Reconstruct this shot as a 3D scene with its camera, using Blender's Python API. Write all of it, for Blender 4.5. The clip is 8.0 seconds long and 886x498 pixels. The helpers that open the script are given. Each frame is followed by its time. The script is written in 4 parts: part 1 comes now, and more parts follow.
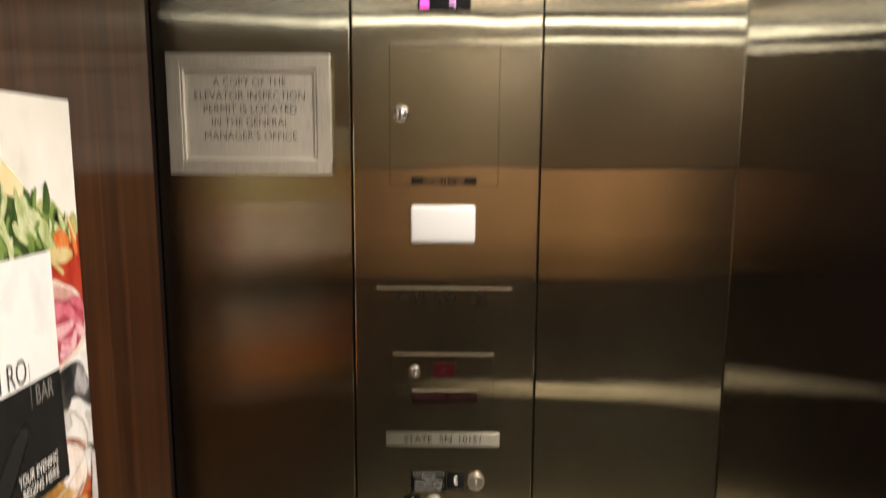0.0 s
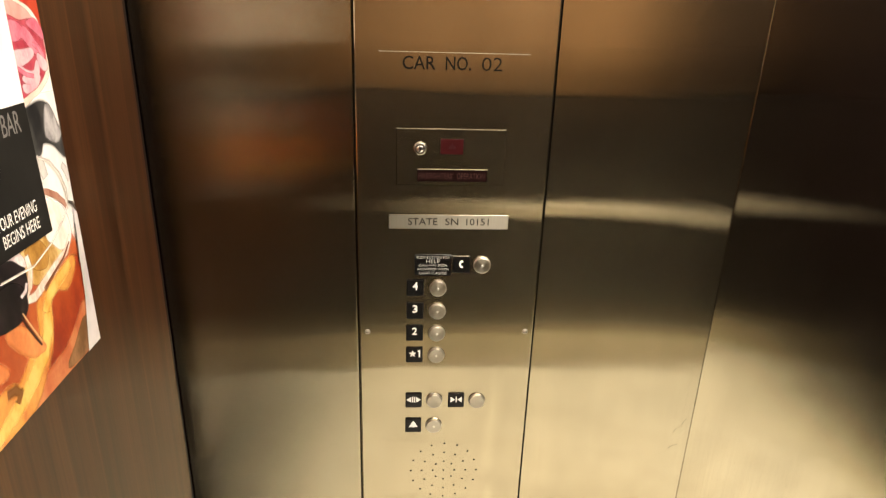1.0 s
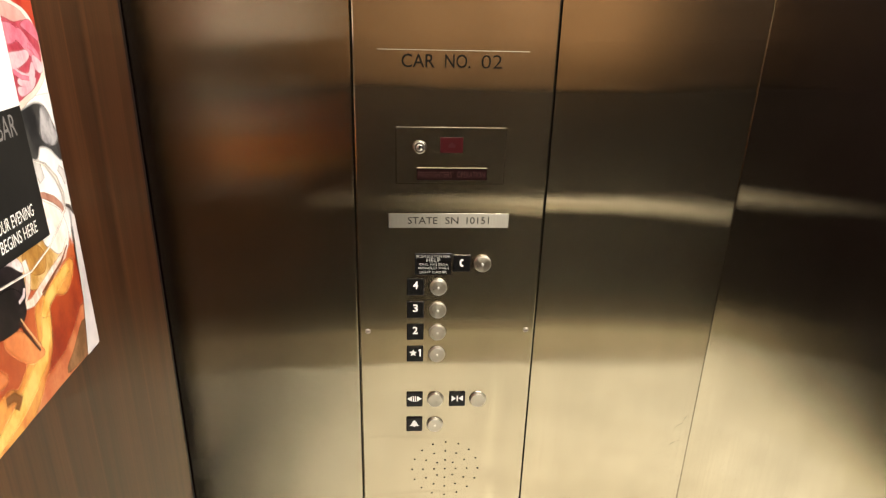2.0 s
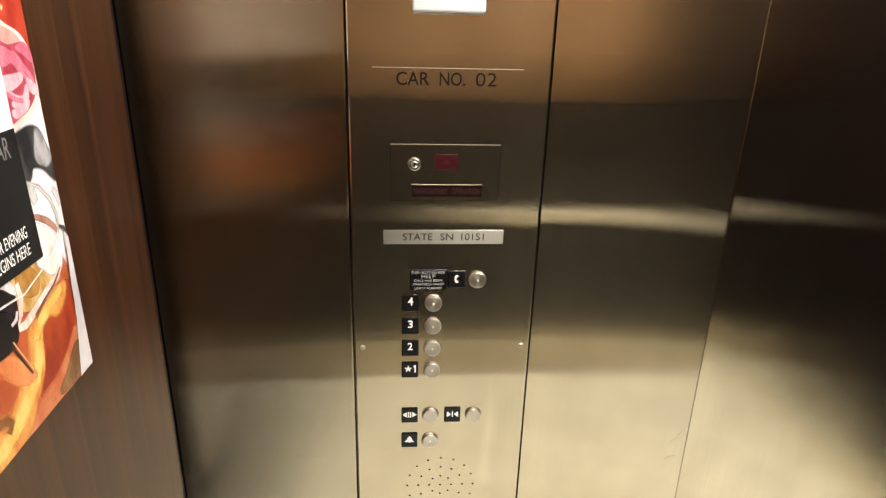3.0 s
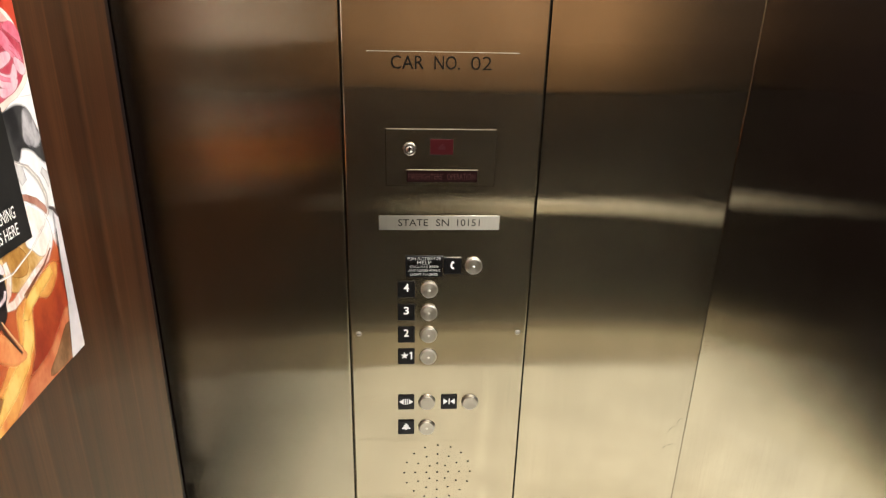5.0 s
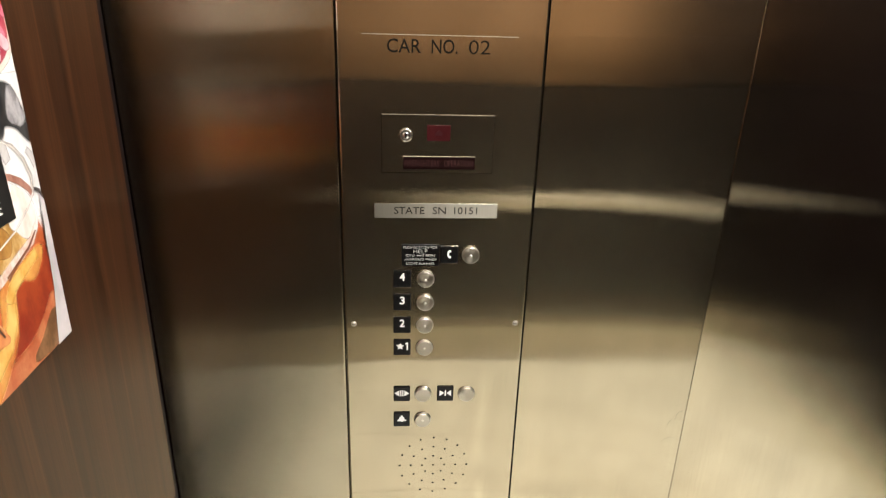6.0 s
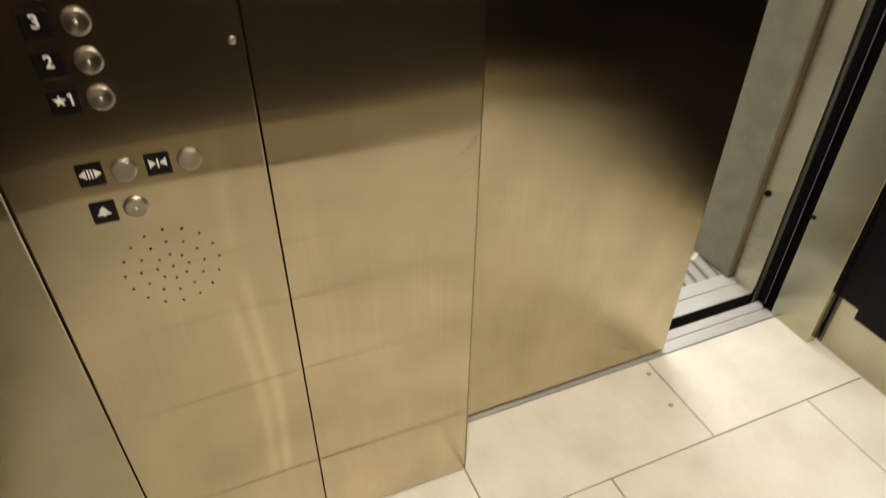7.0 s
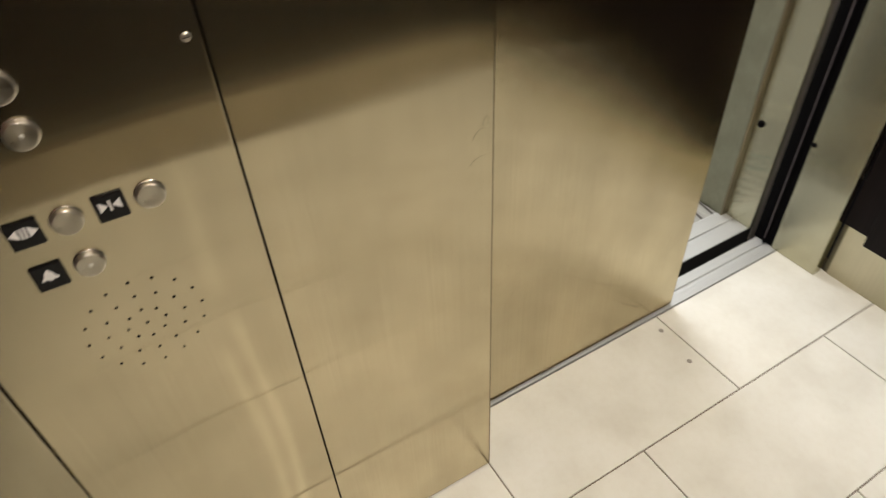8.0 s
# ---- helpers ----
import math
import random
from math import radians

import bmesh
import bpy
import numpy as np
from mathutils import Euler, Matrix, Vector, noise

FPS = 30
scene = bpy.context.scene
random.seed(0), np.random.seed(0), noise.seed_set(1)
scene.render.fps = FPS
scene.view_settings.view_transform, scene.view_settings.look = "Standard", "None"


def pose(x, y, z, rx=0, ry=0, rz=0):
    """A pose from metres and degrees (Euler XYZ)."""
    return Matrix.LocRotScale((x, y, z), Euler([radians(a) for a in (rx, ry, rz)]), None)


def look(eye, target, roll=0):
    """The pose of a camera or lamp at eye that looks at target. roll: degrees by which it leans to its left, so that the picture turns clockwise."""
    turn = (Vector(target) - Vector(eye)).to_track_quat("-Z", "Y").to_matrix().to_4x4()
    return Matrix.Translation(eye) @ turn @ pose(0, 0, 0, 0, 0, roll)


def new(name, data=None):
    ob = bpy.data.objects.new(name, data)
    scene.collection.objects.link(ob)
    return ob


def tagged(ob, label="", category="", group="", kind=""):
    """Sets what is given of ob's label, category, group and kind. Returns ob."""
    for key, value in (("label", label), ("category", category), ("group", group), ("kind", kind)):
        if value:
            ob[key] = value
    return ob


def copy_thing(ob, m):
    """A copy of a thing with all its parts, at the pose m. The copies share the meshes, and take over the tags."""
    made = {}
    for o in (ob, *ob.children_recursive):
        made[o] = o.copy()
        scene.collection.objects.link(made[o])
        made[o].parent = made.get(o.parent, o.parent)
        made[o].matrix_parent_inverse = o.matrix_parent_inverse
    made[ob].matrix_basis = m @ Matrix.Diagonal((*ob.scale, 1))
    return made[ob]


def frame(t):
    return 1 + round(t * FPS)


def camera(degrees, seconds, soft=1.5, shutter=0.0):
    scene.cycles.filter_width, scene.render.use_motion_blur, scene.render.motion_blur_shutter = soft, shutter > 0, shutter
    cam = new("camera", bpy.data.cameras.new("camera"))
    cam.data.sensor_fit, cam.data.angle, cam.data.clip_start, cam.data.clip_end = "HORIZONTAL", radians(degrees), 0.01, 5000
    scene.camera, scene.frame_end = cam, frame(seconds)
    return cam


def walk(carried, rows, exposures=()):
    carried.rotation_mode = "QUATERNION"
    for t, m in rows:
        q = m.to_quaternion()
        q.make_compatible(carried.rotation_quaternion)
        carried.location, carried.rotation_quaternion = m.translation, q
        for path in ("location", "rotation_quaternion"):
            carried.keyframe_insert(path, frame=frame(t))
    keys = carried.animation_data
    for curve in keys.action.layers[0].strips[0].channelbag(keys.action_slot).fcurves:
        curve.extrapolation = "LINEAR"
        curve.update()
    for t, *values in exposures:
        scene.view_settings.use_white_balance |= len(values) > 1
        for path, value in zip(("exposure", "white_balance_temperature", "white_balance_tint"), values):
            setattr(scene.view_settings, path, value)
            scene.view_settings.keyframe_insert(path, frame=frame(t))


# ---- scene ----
cam = camera(68.4, 8.0, soft=1.3, shutter=0.4)
PATH = [
    (0, (0.003, -1.088, 1.764), (-0.011, 0.892, 1.482), 0.34),
    (0.1, (0.014, -1.069, 1.760), (-0.030, 0.895, 1.365), 0.61),
    (0.3, (-0.025, -1.058, 1.692), (-0.015, 0.880, 1.182), 0.64),
    (0.4, (-0.038, -1.054, 1.660), (-0.009, 0.869, 1.103), 0.91),
    (0.5, (-0.067, -1.035, 1.655), (0.015, 0.859, 1.018), 1.18),
    (0.7, (-0.064, -1.025, 1.632), (0.021, 0.849, 0.936), 1.38),
    (1, (-0.081, -1.024, 1.627), (0.045, 0.833, 0.893), 1.78),
    (1.5, (-0.085, -1.020, 1.627), (0.043, 0.828, 0.873), 1.48),
    (3, (-0.085, -1.011, 1.645), (0.064, 0.847, 0.918), 1.55),
    (3.5, (-0.075, -1.011, 1.643), (0.066, 0.850, 0.923), 1.85),
    (4, (-0.074, -1.011, 1.631), (0.068, 0.842, 0.893), 1.37),
    (4.5, (-0.068, -1.013, 1.632), (0.058, 0.839, 0.889), 1.26),
    (6, (-0.065, -1.001, 1.610), (0.073, 0.848, 0.860), 1.70),
    (6.2, (-0.051, -0.971, 1.592), (0.131, 0.839, 0.755), 1.47),
    (6.4, (-0.049, -0.951, 1.519), (0.379, 0.786, 0.626), 1.72),
    (6.5, (-0.018, -0.959, 1.465), (0.447, 0.776, 0.586), 0.86),
    (6.6, (0.007, -0.939, 1.437), (0.522, 0.707, 0.424), -0.06),
    (6.7, (0.009, -0.921, 1.385), (0.619, 0.682, 0.357), -0.04),
    (6.8, (0.044, -0.872, 1.378), (0.658, 0.669, 0.261), 1.36),
    (7, (0.070, -0.814, 1.341), (0.699, 0.649, 0.131), 0.61),
    (7.2, (0.083, -0.751, 1.324), (0.572, 0.668, -0.002), -0.65),
    (7.4, (0.080, -0.738, 1.311), (0.482, 0.711, -0.008), -2.42),
    (7.5, (0.073, -0.730, 1.303), (0.484, 0.729, -0.002), -3.35),
    (7.6, (0.048, -0.682, 1.298), (0.540, 0.736, -0.024), -1.85),
    (7.8, (0.060, -0.637, 1.311), (0.704, 0.699, -0.031), -1.15),
    (7.9, (0.059, -0.628, 1.311), (0.734, 0.693, -0.029), -2.25),
    (8, (0.058, -0.617, 1.309), (0.772, 0.687, -0.029), -3.15),
]
walk(cam, [(t, look(eye, target, roll)) for t, eye, target, roll in PATH],
     [(0.0, -0.05, 6040, 14), (0.2, -0.05, 6390, 14), (0.4, 0.16, 6640, 14), (0.7, 0.47, 6390, 14), (1.0, 0.50, 6440, 14), (1.5, 0.52, 6240, 14), (3.0, 0.52, 5690, 14), (3.5, 0.44, 5690, 14), (4.5, 0.43, 5590, 14), (6.0, 0.42, 5590, 14),
      (6.5, -0.10, 5840, 14), (7.0, -0.56, 6640, 14), (7.5, -0.56, 6640, 14), (8.0, -0.60, 6140, 14)])

# ---- light ----
world = bpy.data.worlds.new("world")
scene.world = world
world.use_nodes = True
world.node_tree.nodes["Background"].inputs[0].default_value = (0.02, 0.02, 0.022, 1)
world.node_tree.nodes["Background"].inputs[1].default_value = 0.3

LAMP_SPOTS = [(x, y) for y in (-0.45, -1.38) for x in (0.22, 1.0)]
LAMP_WATTS = 13.0


def disc_lamp(name, place, watts, size, colour, spread=180):
    data = bpy.data.lights.new(name, "AREA")
    data.shape, data.size, data.energy, data.color, data.spread = "DISK", size, watts, colour, radians(spread)
    ob = new(name, data)
    ob.location = place
    return ob


for lx, ly in LAMP_SPOTS:
    disc_lamp("downlight_beam", (lx, ly, 2.316), LAMP_WATTS, 0.09, (1.0, 0.89, 0.74), 150)
disc_lamp("hall_beam", (1.5, 2.0, 2.56), 140, 1.6, (1.0, 0.98, 0.92))

# ---- materials ----
def material(name, colour, rough=0.5, metal=0.0):
    m = bpy.data.materials.new(name)
    m.use_nodes = True
    b = m.node_tree.nodes["Principled BSDF"]
    b.inputs["Base Color"].default_value = (*colour, 1)
    b.inputs["Roughness"].default_value, b.inputs["Metallic"].default_value = rough, metal
    return m


def wire(m, kind, **values):
    n = m.node_tree.nodes.new(kind)
    for key, value in values.items():
        n.inputs[key.replace("_", " ")].default_value = value
    return n


def link(m, a, b):
    m.node_tree.links.new(a, b)


def noise_of(m, scale, size=1.0, detail=3.0):
    """Noise in object space, stretched by a scale per axis."""
    co = m.node_tree.nodes.new("ShaderNodeTexCoord")
    mp = wire(m, "ShaderNodeMapping", Scale=scale)
    nz = wire(m, "ShaderNodeTexNoise", Scale=size, Detail=detail)
    link(m, co.outputs["Object"], mp.inputs["Vector"])
    link(m, mp.outputs["Vector"], nz.inputs["Vector"])
    return nz.outputs["Fac"]


def ramp(m, source, stops):
    r = m.node_tree.nodes.new("ShaderNodeValToRGB")
    el = r.color_ramp.elements
    while len(el) < len(stops):
        el.new(0.5)
    for e, (pos, colour) in zip(el, stops):
        e.position, e.color = pos, (*colour, 1) if len(colour) == 3 else colour
    link(m, source, r.inputs["Fac"])
    return r.outputs["Color"]


def bump(m, source, strength, distance, below=None):
    b = wire(m, "ShaderNodeBump", Strength=strength, Distance=distance)
    link(m, source, b.inputs["Height"])
    if below:
        link(m, below, b.inputs["Normal"])
    return b.outputs["Normal"]


def bsdf(m):
    return m.node_tree.nodes["Principled BSDF"].inputs


def rng(m, source, lo, hi):
    r = wire(m, "ShaderNodeMapRange")
    r.inputs["To Min"].default_value, r.inputs["To Max"].default_value = lo, hi
    link(m, source, r.inputs["Value"])
    return r.outputs["Result"]


def times(m, a, b):
    mix = m.node_tree.nodes.new("ShaderNodeMix")
    mix.data_type, mix.blend_type = "RGBA", "MULTIPLY"
    mix.inputs["Factor"].default_value = 1.0
    mix.clamp_result = False
    link(m, a, mix.inputs["A"])
    link(m, b, mix.inputs["B"])
    return mix.outputs["Result"]


def calc(m, op, a, b=None):
    n = m.node_tree.nodes.new("ShaderNodeMath")
    n.operation = op
    for socket, v in zip(n.inputs, (a, b)):
        if isinstance(v, (int, float)):
            socket.default_value = v
        elif v is not None:
            link(m, v, socket)
    return n.outputs[0]


def glint_streaks(m):
    """Pale upright glints painted into the steel colour, leaning slightly, that fade out at both ends."""
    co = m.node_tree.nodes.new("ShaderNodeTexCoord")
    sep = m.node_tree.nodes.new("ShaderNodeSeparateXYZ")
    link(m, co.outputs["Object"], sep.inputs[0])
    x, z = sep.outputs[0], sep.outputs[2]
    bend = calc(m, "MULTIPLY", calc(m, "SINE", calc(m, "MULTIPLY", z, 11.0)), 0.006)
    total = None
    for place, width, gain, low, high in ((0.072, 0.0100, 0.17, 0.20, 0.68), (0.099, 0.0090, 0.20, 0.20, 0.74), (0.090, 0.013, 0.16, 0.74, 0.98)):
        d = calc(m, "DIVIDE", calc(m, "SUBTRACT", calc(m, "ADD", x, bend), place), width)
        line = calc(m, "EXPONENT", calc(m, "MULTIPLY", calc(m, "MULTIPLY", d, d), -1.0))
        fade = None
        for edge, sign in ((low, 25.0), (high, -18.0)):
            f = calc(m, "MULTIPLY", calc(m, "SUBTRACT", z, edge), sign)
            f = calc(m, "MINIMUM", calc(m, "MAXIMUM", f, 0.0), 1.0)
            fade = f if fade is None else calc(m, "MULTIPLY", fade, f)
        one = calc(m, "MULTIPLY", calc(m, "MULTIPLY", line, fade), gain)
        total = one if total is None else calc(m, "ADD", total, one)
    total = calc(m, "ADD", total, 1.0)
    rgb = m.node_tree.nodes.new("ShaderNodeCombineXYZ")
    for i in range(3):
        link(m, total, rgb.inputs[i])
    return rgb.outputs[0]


def brushed(name, across, colour=(0.560, 0.490, 0.342), rough=0.09, waves=0.0030, spread=0.27, worn=False, haze=0.0, veil=0.0):
    """Stainless steel with an upright grain. across is the level direction in the sheet, along which the grain scatters light."""
    m = material(name, colour, rough, 1.0)
    nodes = m.node_tree.nodes
    metal = nodes.new("ShaderNodeBsdfAnisotropic")
    metal.distribution = "BECKMANN" if rough < 0.2 else "GGX"
    s = metal.inputs
    link(m, metal.outputs[0], nodes["Material Output"].inputs["Surface"])
    t = nodes.new("ShaderNodeCombineXYZ")
    for i in range(3):
        t.inputs[i].default_value = across[i]
    link(m, t.outputs[0], s["Tangent"])
    s["Anisotropy"].default_value = -0.56
    grain = noise_of(m, (600, 600, 2.5), 1.0, 2.0)
    smear = noise_of(m, (5, 5, 3), 1.0, 4.0)
    lo = [c * 0.955 for c in colour]
    hi = [min(1, c * 1.035) for c in colour]
    tone = ramp(m, grain, [(0.3, lo), (0.7, hi)])
    cloud = noise_of(m, (7, 7, 5), 1.0, 3.0)
    tone = times(m, tone, ramp(m, cloud, [(0.35, (0.91, 0.91, 0.90)), (0.62, (1.04, 1.04, 1.03))]))
    # bright reflection streaks of the bowed sheet, painted into its colour
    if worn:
        tone = times(m, tone, glint_streaks(m))
    link(m, tone, s["Color"])
    link(m, rng(m, smear, rough * 0.84, rough * 1.3), s["Roughness"])
    wave = noise_of(m, (3.4, 3.4, 2.4), 1.0, 1.0)
    n = bump(m, wave, 1.0, waves)
    # microscopic scratches: the normal leans to either side from scratch to scratch
    co = nodes.new("ShaderNodeTexCoord")
    total = None
    for k in (7919.0, 12553.0):
        mp = wire(m, "ShaderNodeMapping", Scale=(k, k, k))
        link(m, co.outputs["Object"], mp.inputs["Vector"])
        wn = nodes.new("ShaderNodeTexWhiteNoise")
        wn.noise_dimensions = "3D"
        link(m, mp.outputs["Vector"], wn.inputs["Vector"])
        if total is None:
            total = wn.outputs["Value"]
        else:
            add = nodes.new("ShaderNodeMath")
            add.operation = "ADD"
            link(m, total, add.inputs[0])
            link(m, wn.outputs["Value"], add.inputs[1])
            total = add.outputs[0]
    lean = rng(m, total, -spread, spread)
    lean.node.inputs["From Max"].default_value = 2.0
    side = nodes.new("ShaderNodeVectorMath")
    side.operation = "SCALE"
    link(m, t.outputs[0], side.inputs[0])
    link(m, lean, side.inputs["Scale"])
    plus = nodes.new("ShaderNodeVectorMath")
    plus.operation = "ADD"
    link(m, bump(m, grain, 0.1, 0.0001, n), plus.inputs[0])
    link(m, side.outputs[0], plus.inputs[1])
    unit = nodes.new("ShaderNodeVectorMath")
    unit.operation = "NORMALIZE"
    link(m, plus.outputs[0], unit.inputs[0])
    link(m, unit.outputs[0], s["Normal"])
    if haze:
        # fine scuffs of daily wiping scatter part of the light widely
        under = metal.outputs[0]
        for amount, blur in ((veil, 0.27), (haze, 0.545)):
            soft = wire(m, "ShaderNodeBsdfAnisotropic", Roughness=blur)
            soft.distribution = "BECKMANN"
            link(m, tone, soft.inputs["Color"])
            both = wire(m, "ShaderNodeMixShader", Fac=amount)
            link(m, under, both.inputs[1])
            link(m, soft.outputs[0], both.inputs[2])
            under = both.outputs[0]
        link(m, under, nodes["Material Output"].inputs["Surface"])
    nodes.remove(nodes["Principled BSDF"])
    return m


def wood(name, dark, mid, light, rough=0.36, seed=0.0, coat=0.3, gloss=0.5):
    m = material(name, mid, rough)
    s = bsdf(m)
    co = m.node_tree.nodes.new("ShaderNodeTexCoord")
    mp = wire(m, "ShaderNodeMapping", Scale=(40, 40, 0.8), Location=(seed, seed, seed))
    link(m, co.outputs["Object"], mp.inputs["Vector"])
    nz = wire(m, "ShaderNodeTexNoise", Scale=1.0, Detail=6.0, Distortion=0.6)
    nz.inputs["Roughness"].default_value = 0.6
    link(m, mp.outputs["Vector"], nz.inputs["Vector"])
    base = ramp(m, nz.outputs["Fac"], [(0.32, dark), (0.5, mid), (0.68, light)])
    fine = noise_of(m, (240, 240, 5), 1.0, 2.0)
    mix = m.node_tree.nodes.new("ShaderNodeMix")
    mix.data_type, mix.blend_type = "RGBA", "MULTIPLY"
    mix.inputs["Factor"].default_value = 0.5
    link(m, base, mix.inputs["A"])
    link(m, ramp(m, fine, [(0.35, (0.55, 0.5, 0.48)), (0.6, (1, 1, 1))]), mix.inputs["B"])
    link(m, mix.outputs["Result"], s["Base Color"])
    link(m, bump(m, fine, 0.12, 0.0003), s["Normal"])
    s["Specular IOR Level"].default_value = gloss
    s["Coat Weight"].default_value, s["Coat Roughness"].default_value = coat, 0.2
    return m


def satin(name, colour, rough, metal=0.8):
    """Bead-blasted steel: a soft, wide sheen with a faint grain."""
    m = material(name, colour, rough, metal)
    grain = noise_of(m, (500, 500, 30), 1.0, 2.0)
    cloud = noise_of(m, (14, 14, 14), 1.0, 3.0)
    tone = ramp(m, grain, [(0.3, [c * 0.9 for c in colour]), (0.7, [c * 1.06 for c in colour])])
    link(m, times(m, tone, ramp(m, cloud, [(0.35, (0.9, 0.9, 0.89)), (0.65, (1.04, 1.04, 1.03))])), bsdf(m)["Base Color"])
    link(m, bump(m, grain, 0.15, 0.0002), bsdf(m)["Normal"])
    return m


STEEL = brushed("brushed_steel", (1, 0, 0), rough=0.042, waves=0.0005, spread=0.09, haze=0.026, veil=0.22)
STEEL_WORN_GLINT = brushed("brushed_steel_worn_glint", (1, 0, 0), rough=0.07, waves=0.0024, spread=0.16, worn=True, haze=0.056, veil=0.20)
STEEL_SIDE = brushed("brushed_steel_side", (0, 1, 0), (0.50, 0.478, 0.36))
STEEL_DOOR = brushed("brushed_steel_door", (1, 0, 0), (0.535, 0.465, 0.322), 0.075, waves=0.0007, spread=0.22, haze=0.007, veil=0.05)
STEEL_LEFT = brushed("brushed_steel_left", (1, 0, 0), (0.485, 0.432, 0.312), rough=0.085, spread=0.28, haze=0.032, veil=0.12)
KICK = brushed("kick_steel", (1, 0, 0), (0.47, 0.42, 0.33), 0.30, 0.0004)
KICK_SIDE = brushed("kick_steel_side", (0, 1, 0), (0.54, 0.505, 0.38), 0.30, 0.0004)
SERIAL_PLATE = brushed("serial_plate_steel", (0, 0, 1), (0.215, 0.20, 0.16), 0.40, 0.0001, 0.35)
PLATE_DULL = brushed("dull_plate_steel", (1, 0, 0), (0.57, 0.52, 0.43), 0.22, 0.0006)
CHROME = material("polished_chrome", (0.70, 0.67, 0.60), 0.24, 1.0)
# for strips added along plate tops as the bright line of a lit edge
EDGE_GLINT = material("edge_glint_steel", (0.44, 0.40, 0.33), 0.5, 0.8)
TRIM_STEEL = material("bright_steel_trim", (0.72, 0.68, 0.6), 0.18, 1.0)
RAIL = material("satin_rail_steel", (0.88, 0.84, 0.74), 0.52, 0.9)
HELP_INK = material("grey_help_ink", (0.54, 0.525, 0.48), 0.5)
WALNUT = wood("walnut_panel", (0.023, 0.0080, 0.0027), (0.043, 0.0146, 0.0045), (0.068, 0.0248, 0.0078), coat=0.5, gloss=0.2)
bsdf(WALNUT)["Coat IOR"].default_value, bsdf(WALNUT)["Coat Roughness"].default_value = 1.72, 0.10
DIM_WOOD = wood("dim_veneer", (0.015, 0.0073, 0.0032), (0.032, 0.016, 0.007), (0.052, 0.028, 0.0125), 0.5, 9.1, 0.0, 0.2)
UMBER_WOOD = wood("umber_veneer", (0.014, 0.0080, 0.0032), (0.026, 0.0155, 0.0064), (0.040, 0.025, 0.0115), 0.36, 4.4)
LIT_WOOD = wood("lit_veneer", (0.132, 0.070, 0.031), (0.255, 0.149, 0.071), (0.352, 0.222, 0.115), 0.5, 5.3, 0.0, 0.2)
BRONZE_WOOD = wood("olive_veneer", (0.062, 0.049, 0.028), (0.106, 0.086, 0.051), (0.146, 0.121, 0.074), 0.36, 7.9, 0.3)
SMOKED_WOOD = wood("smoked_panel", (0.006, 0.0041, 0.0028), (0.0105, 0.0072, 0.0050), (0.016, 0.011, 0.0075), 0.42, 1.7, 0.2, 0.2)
DARK_WOOD = wood("dark_panel", (0.004, 0.0025, 0.003), (0.007, 0.004, 0.005), (0.012, 0.007, 0.008), 0.5, 3.1, 0.0, 0.15)
BLACK = material("black_reveal", (0.006, 0.005, 0.004), 0.8)
bsdf(BLACK)["Specular IOR Level"].default_value = 0.1
RUBBER = material("black_rubber", (0.003, 0.0028, 0.0034), 0.6)
bsdf(RUBBER)["Specular IOR Level"].default_value = 0.05
LABEL_BLACK = material("black_label", (0.007, 0.0065, 0.006), 0.2)
bsdf(LABEL_BLACK)["Specular IOR Level"].default_value = 0.25
WHITE_INK = material("white_ink", (0.82, 0.80, 0.74), 0.5)
CAR_INK = material("worn_engraving", (0.012, 0.009, 0.006), 0.7)
bsdf(CAR_INK)["Specular IOR Level"].default_value = 0.03
ENGRAVED = material("engraved_paint", (0.012, 0.008, 0.005), 0.7)
bsdf(ENGRAVED)["Specular IOR Level"].default_value = 0.1
RED_LENS = material("dark_red_lens", (0.032, 0.0035, 0.004), 0.35)
bsdf(RED_LENS)["Specular IOR Level"].default_value = 0.25
RED_PLATE = material("dark_red_nameplate", (0.007, 0.0016, 0.0015), 0.3)
bsdf(RED_PLATE)["Specular IOR Level"].default_value = 0.2
RED_INK = material("faded_red_ink", (0.040, 0.012, 0.009), 0.5)
WHITE_PLASTIC = material("white_plastic", (0.62, 0.61, 0.585), 0.35)
PLASTER = material("hall_paint", (0.55, 0.52, 0.46), 0.8)
CEILING_PAINT = material("ceiling_panel", (0.55, 0.53, 0.47), 0.5)
GAP = material("hoistway_dark", (0.006, 0.006, 0.006), 0.8)


def glowing(name, colour, strength):
    m = material(name, (0.02, 0.02, 0.02), 0.3)
    bsdf(m)["Emission Color"].default_value, bsdf(m)["Emission Strength"].default_value = (*colour, 1), strength
    return m


LAMP_GLASS = glowing("lamp_glass", (1.0, 0.82, 0.58), 9.0)
COVE = glowing("cove_and_trim_glow", (1.0, 0.98, 0.86), 7.5)
PINK_LED = glowing("pink_led", (1.0, 0.08, 0.45), 2.2)
PINK_LED_PALE = glowing("pale_pink_led", (1.0, 0.45, 0.75), 1.6)


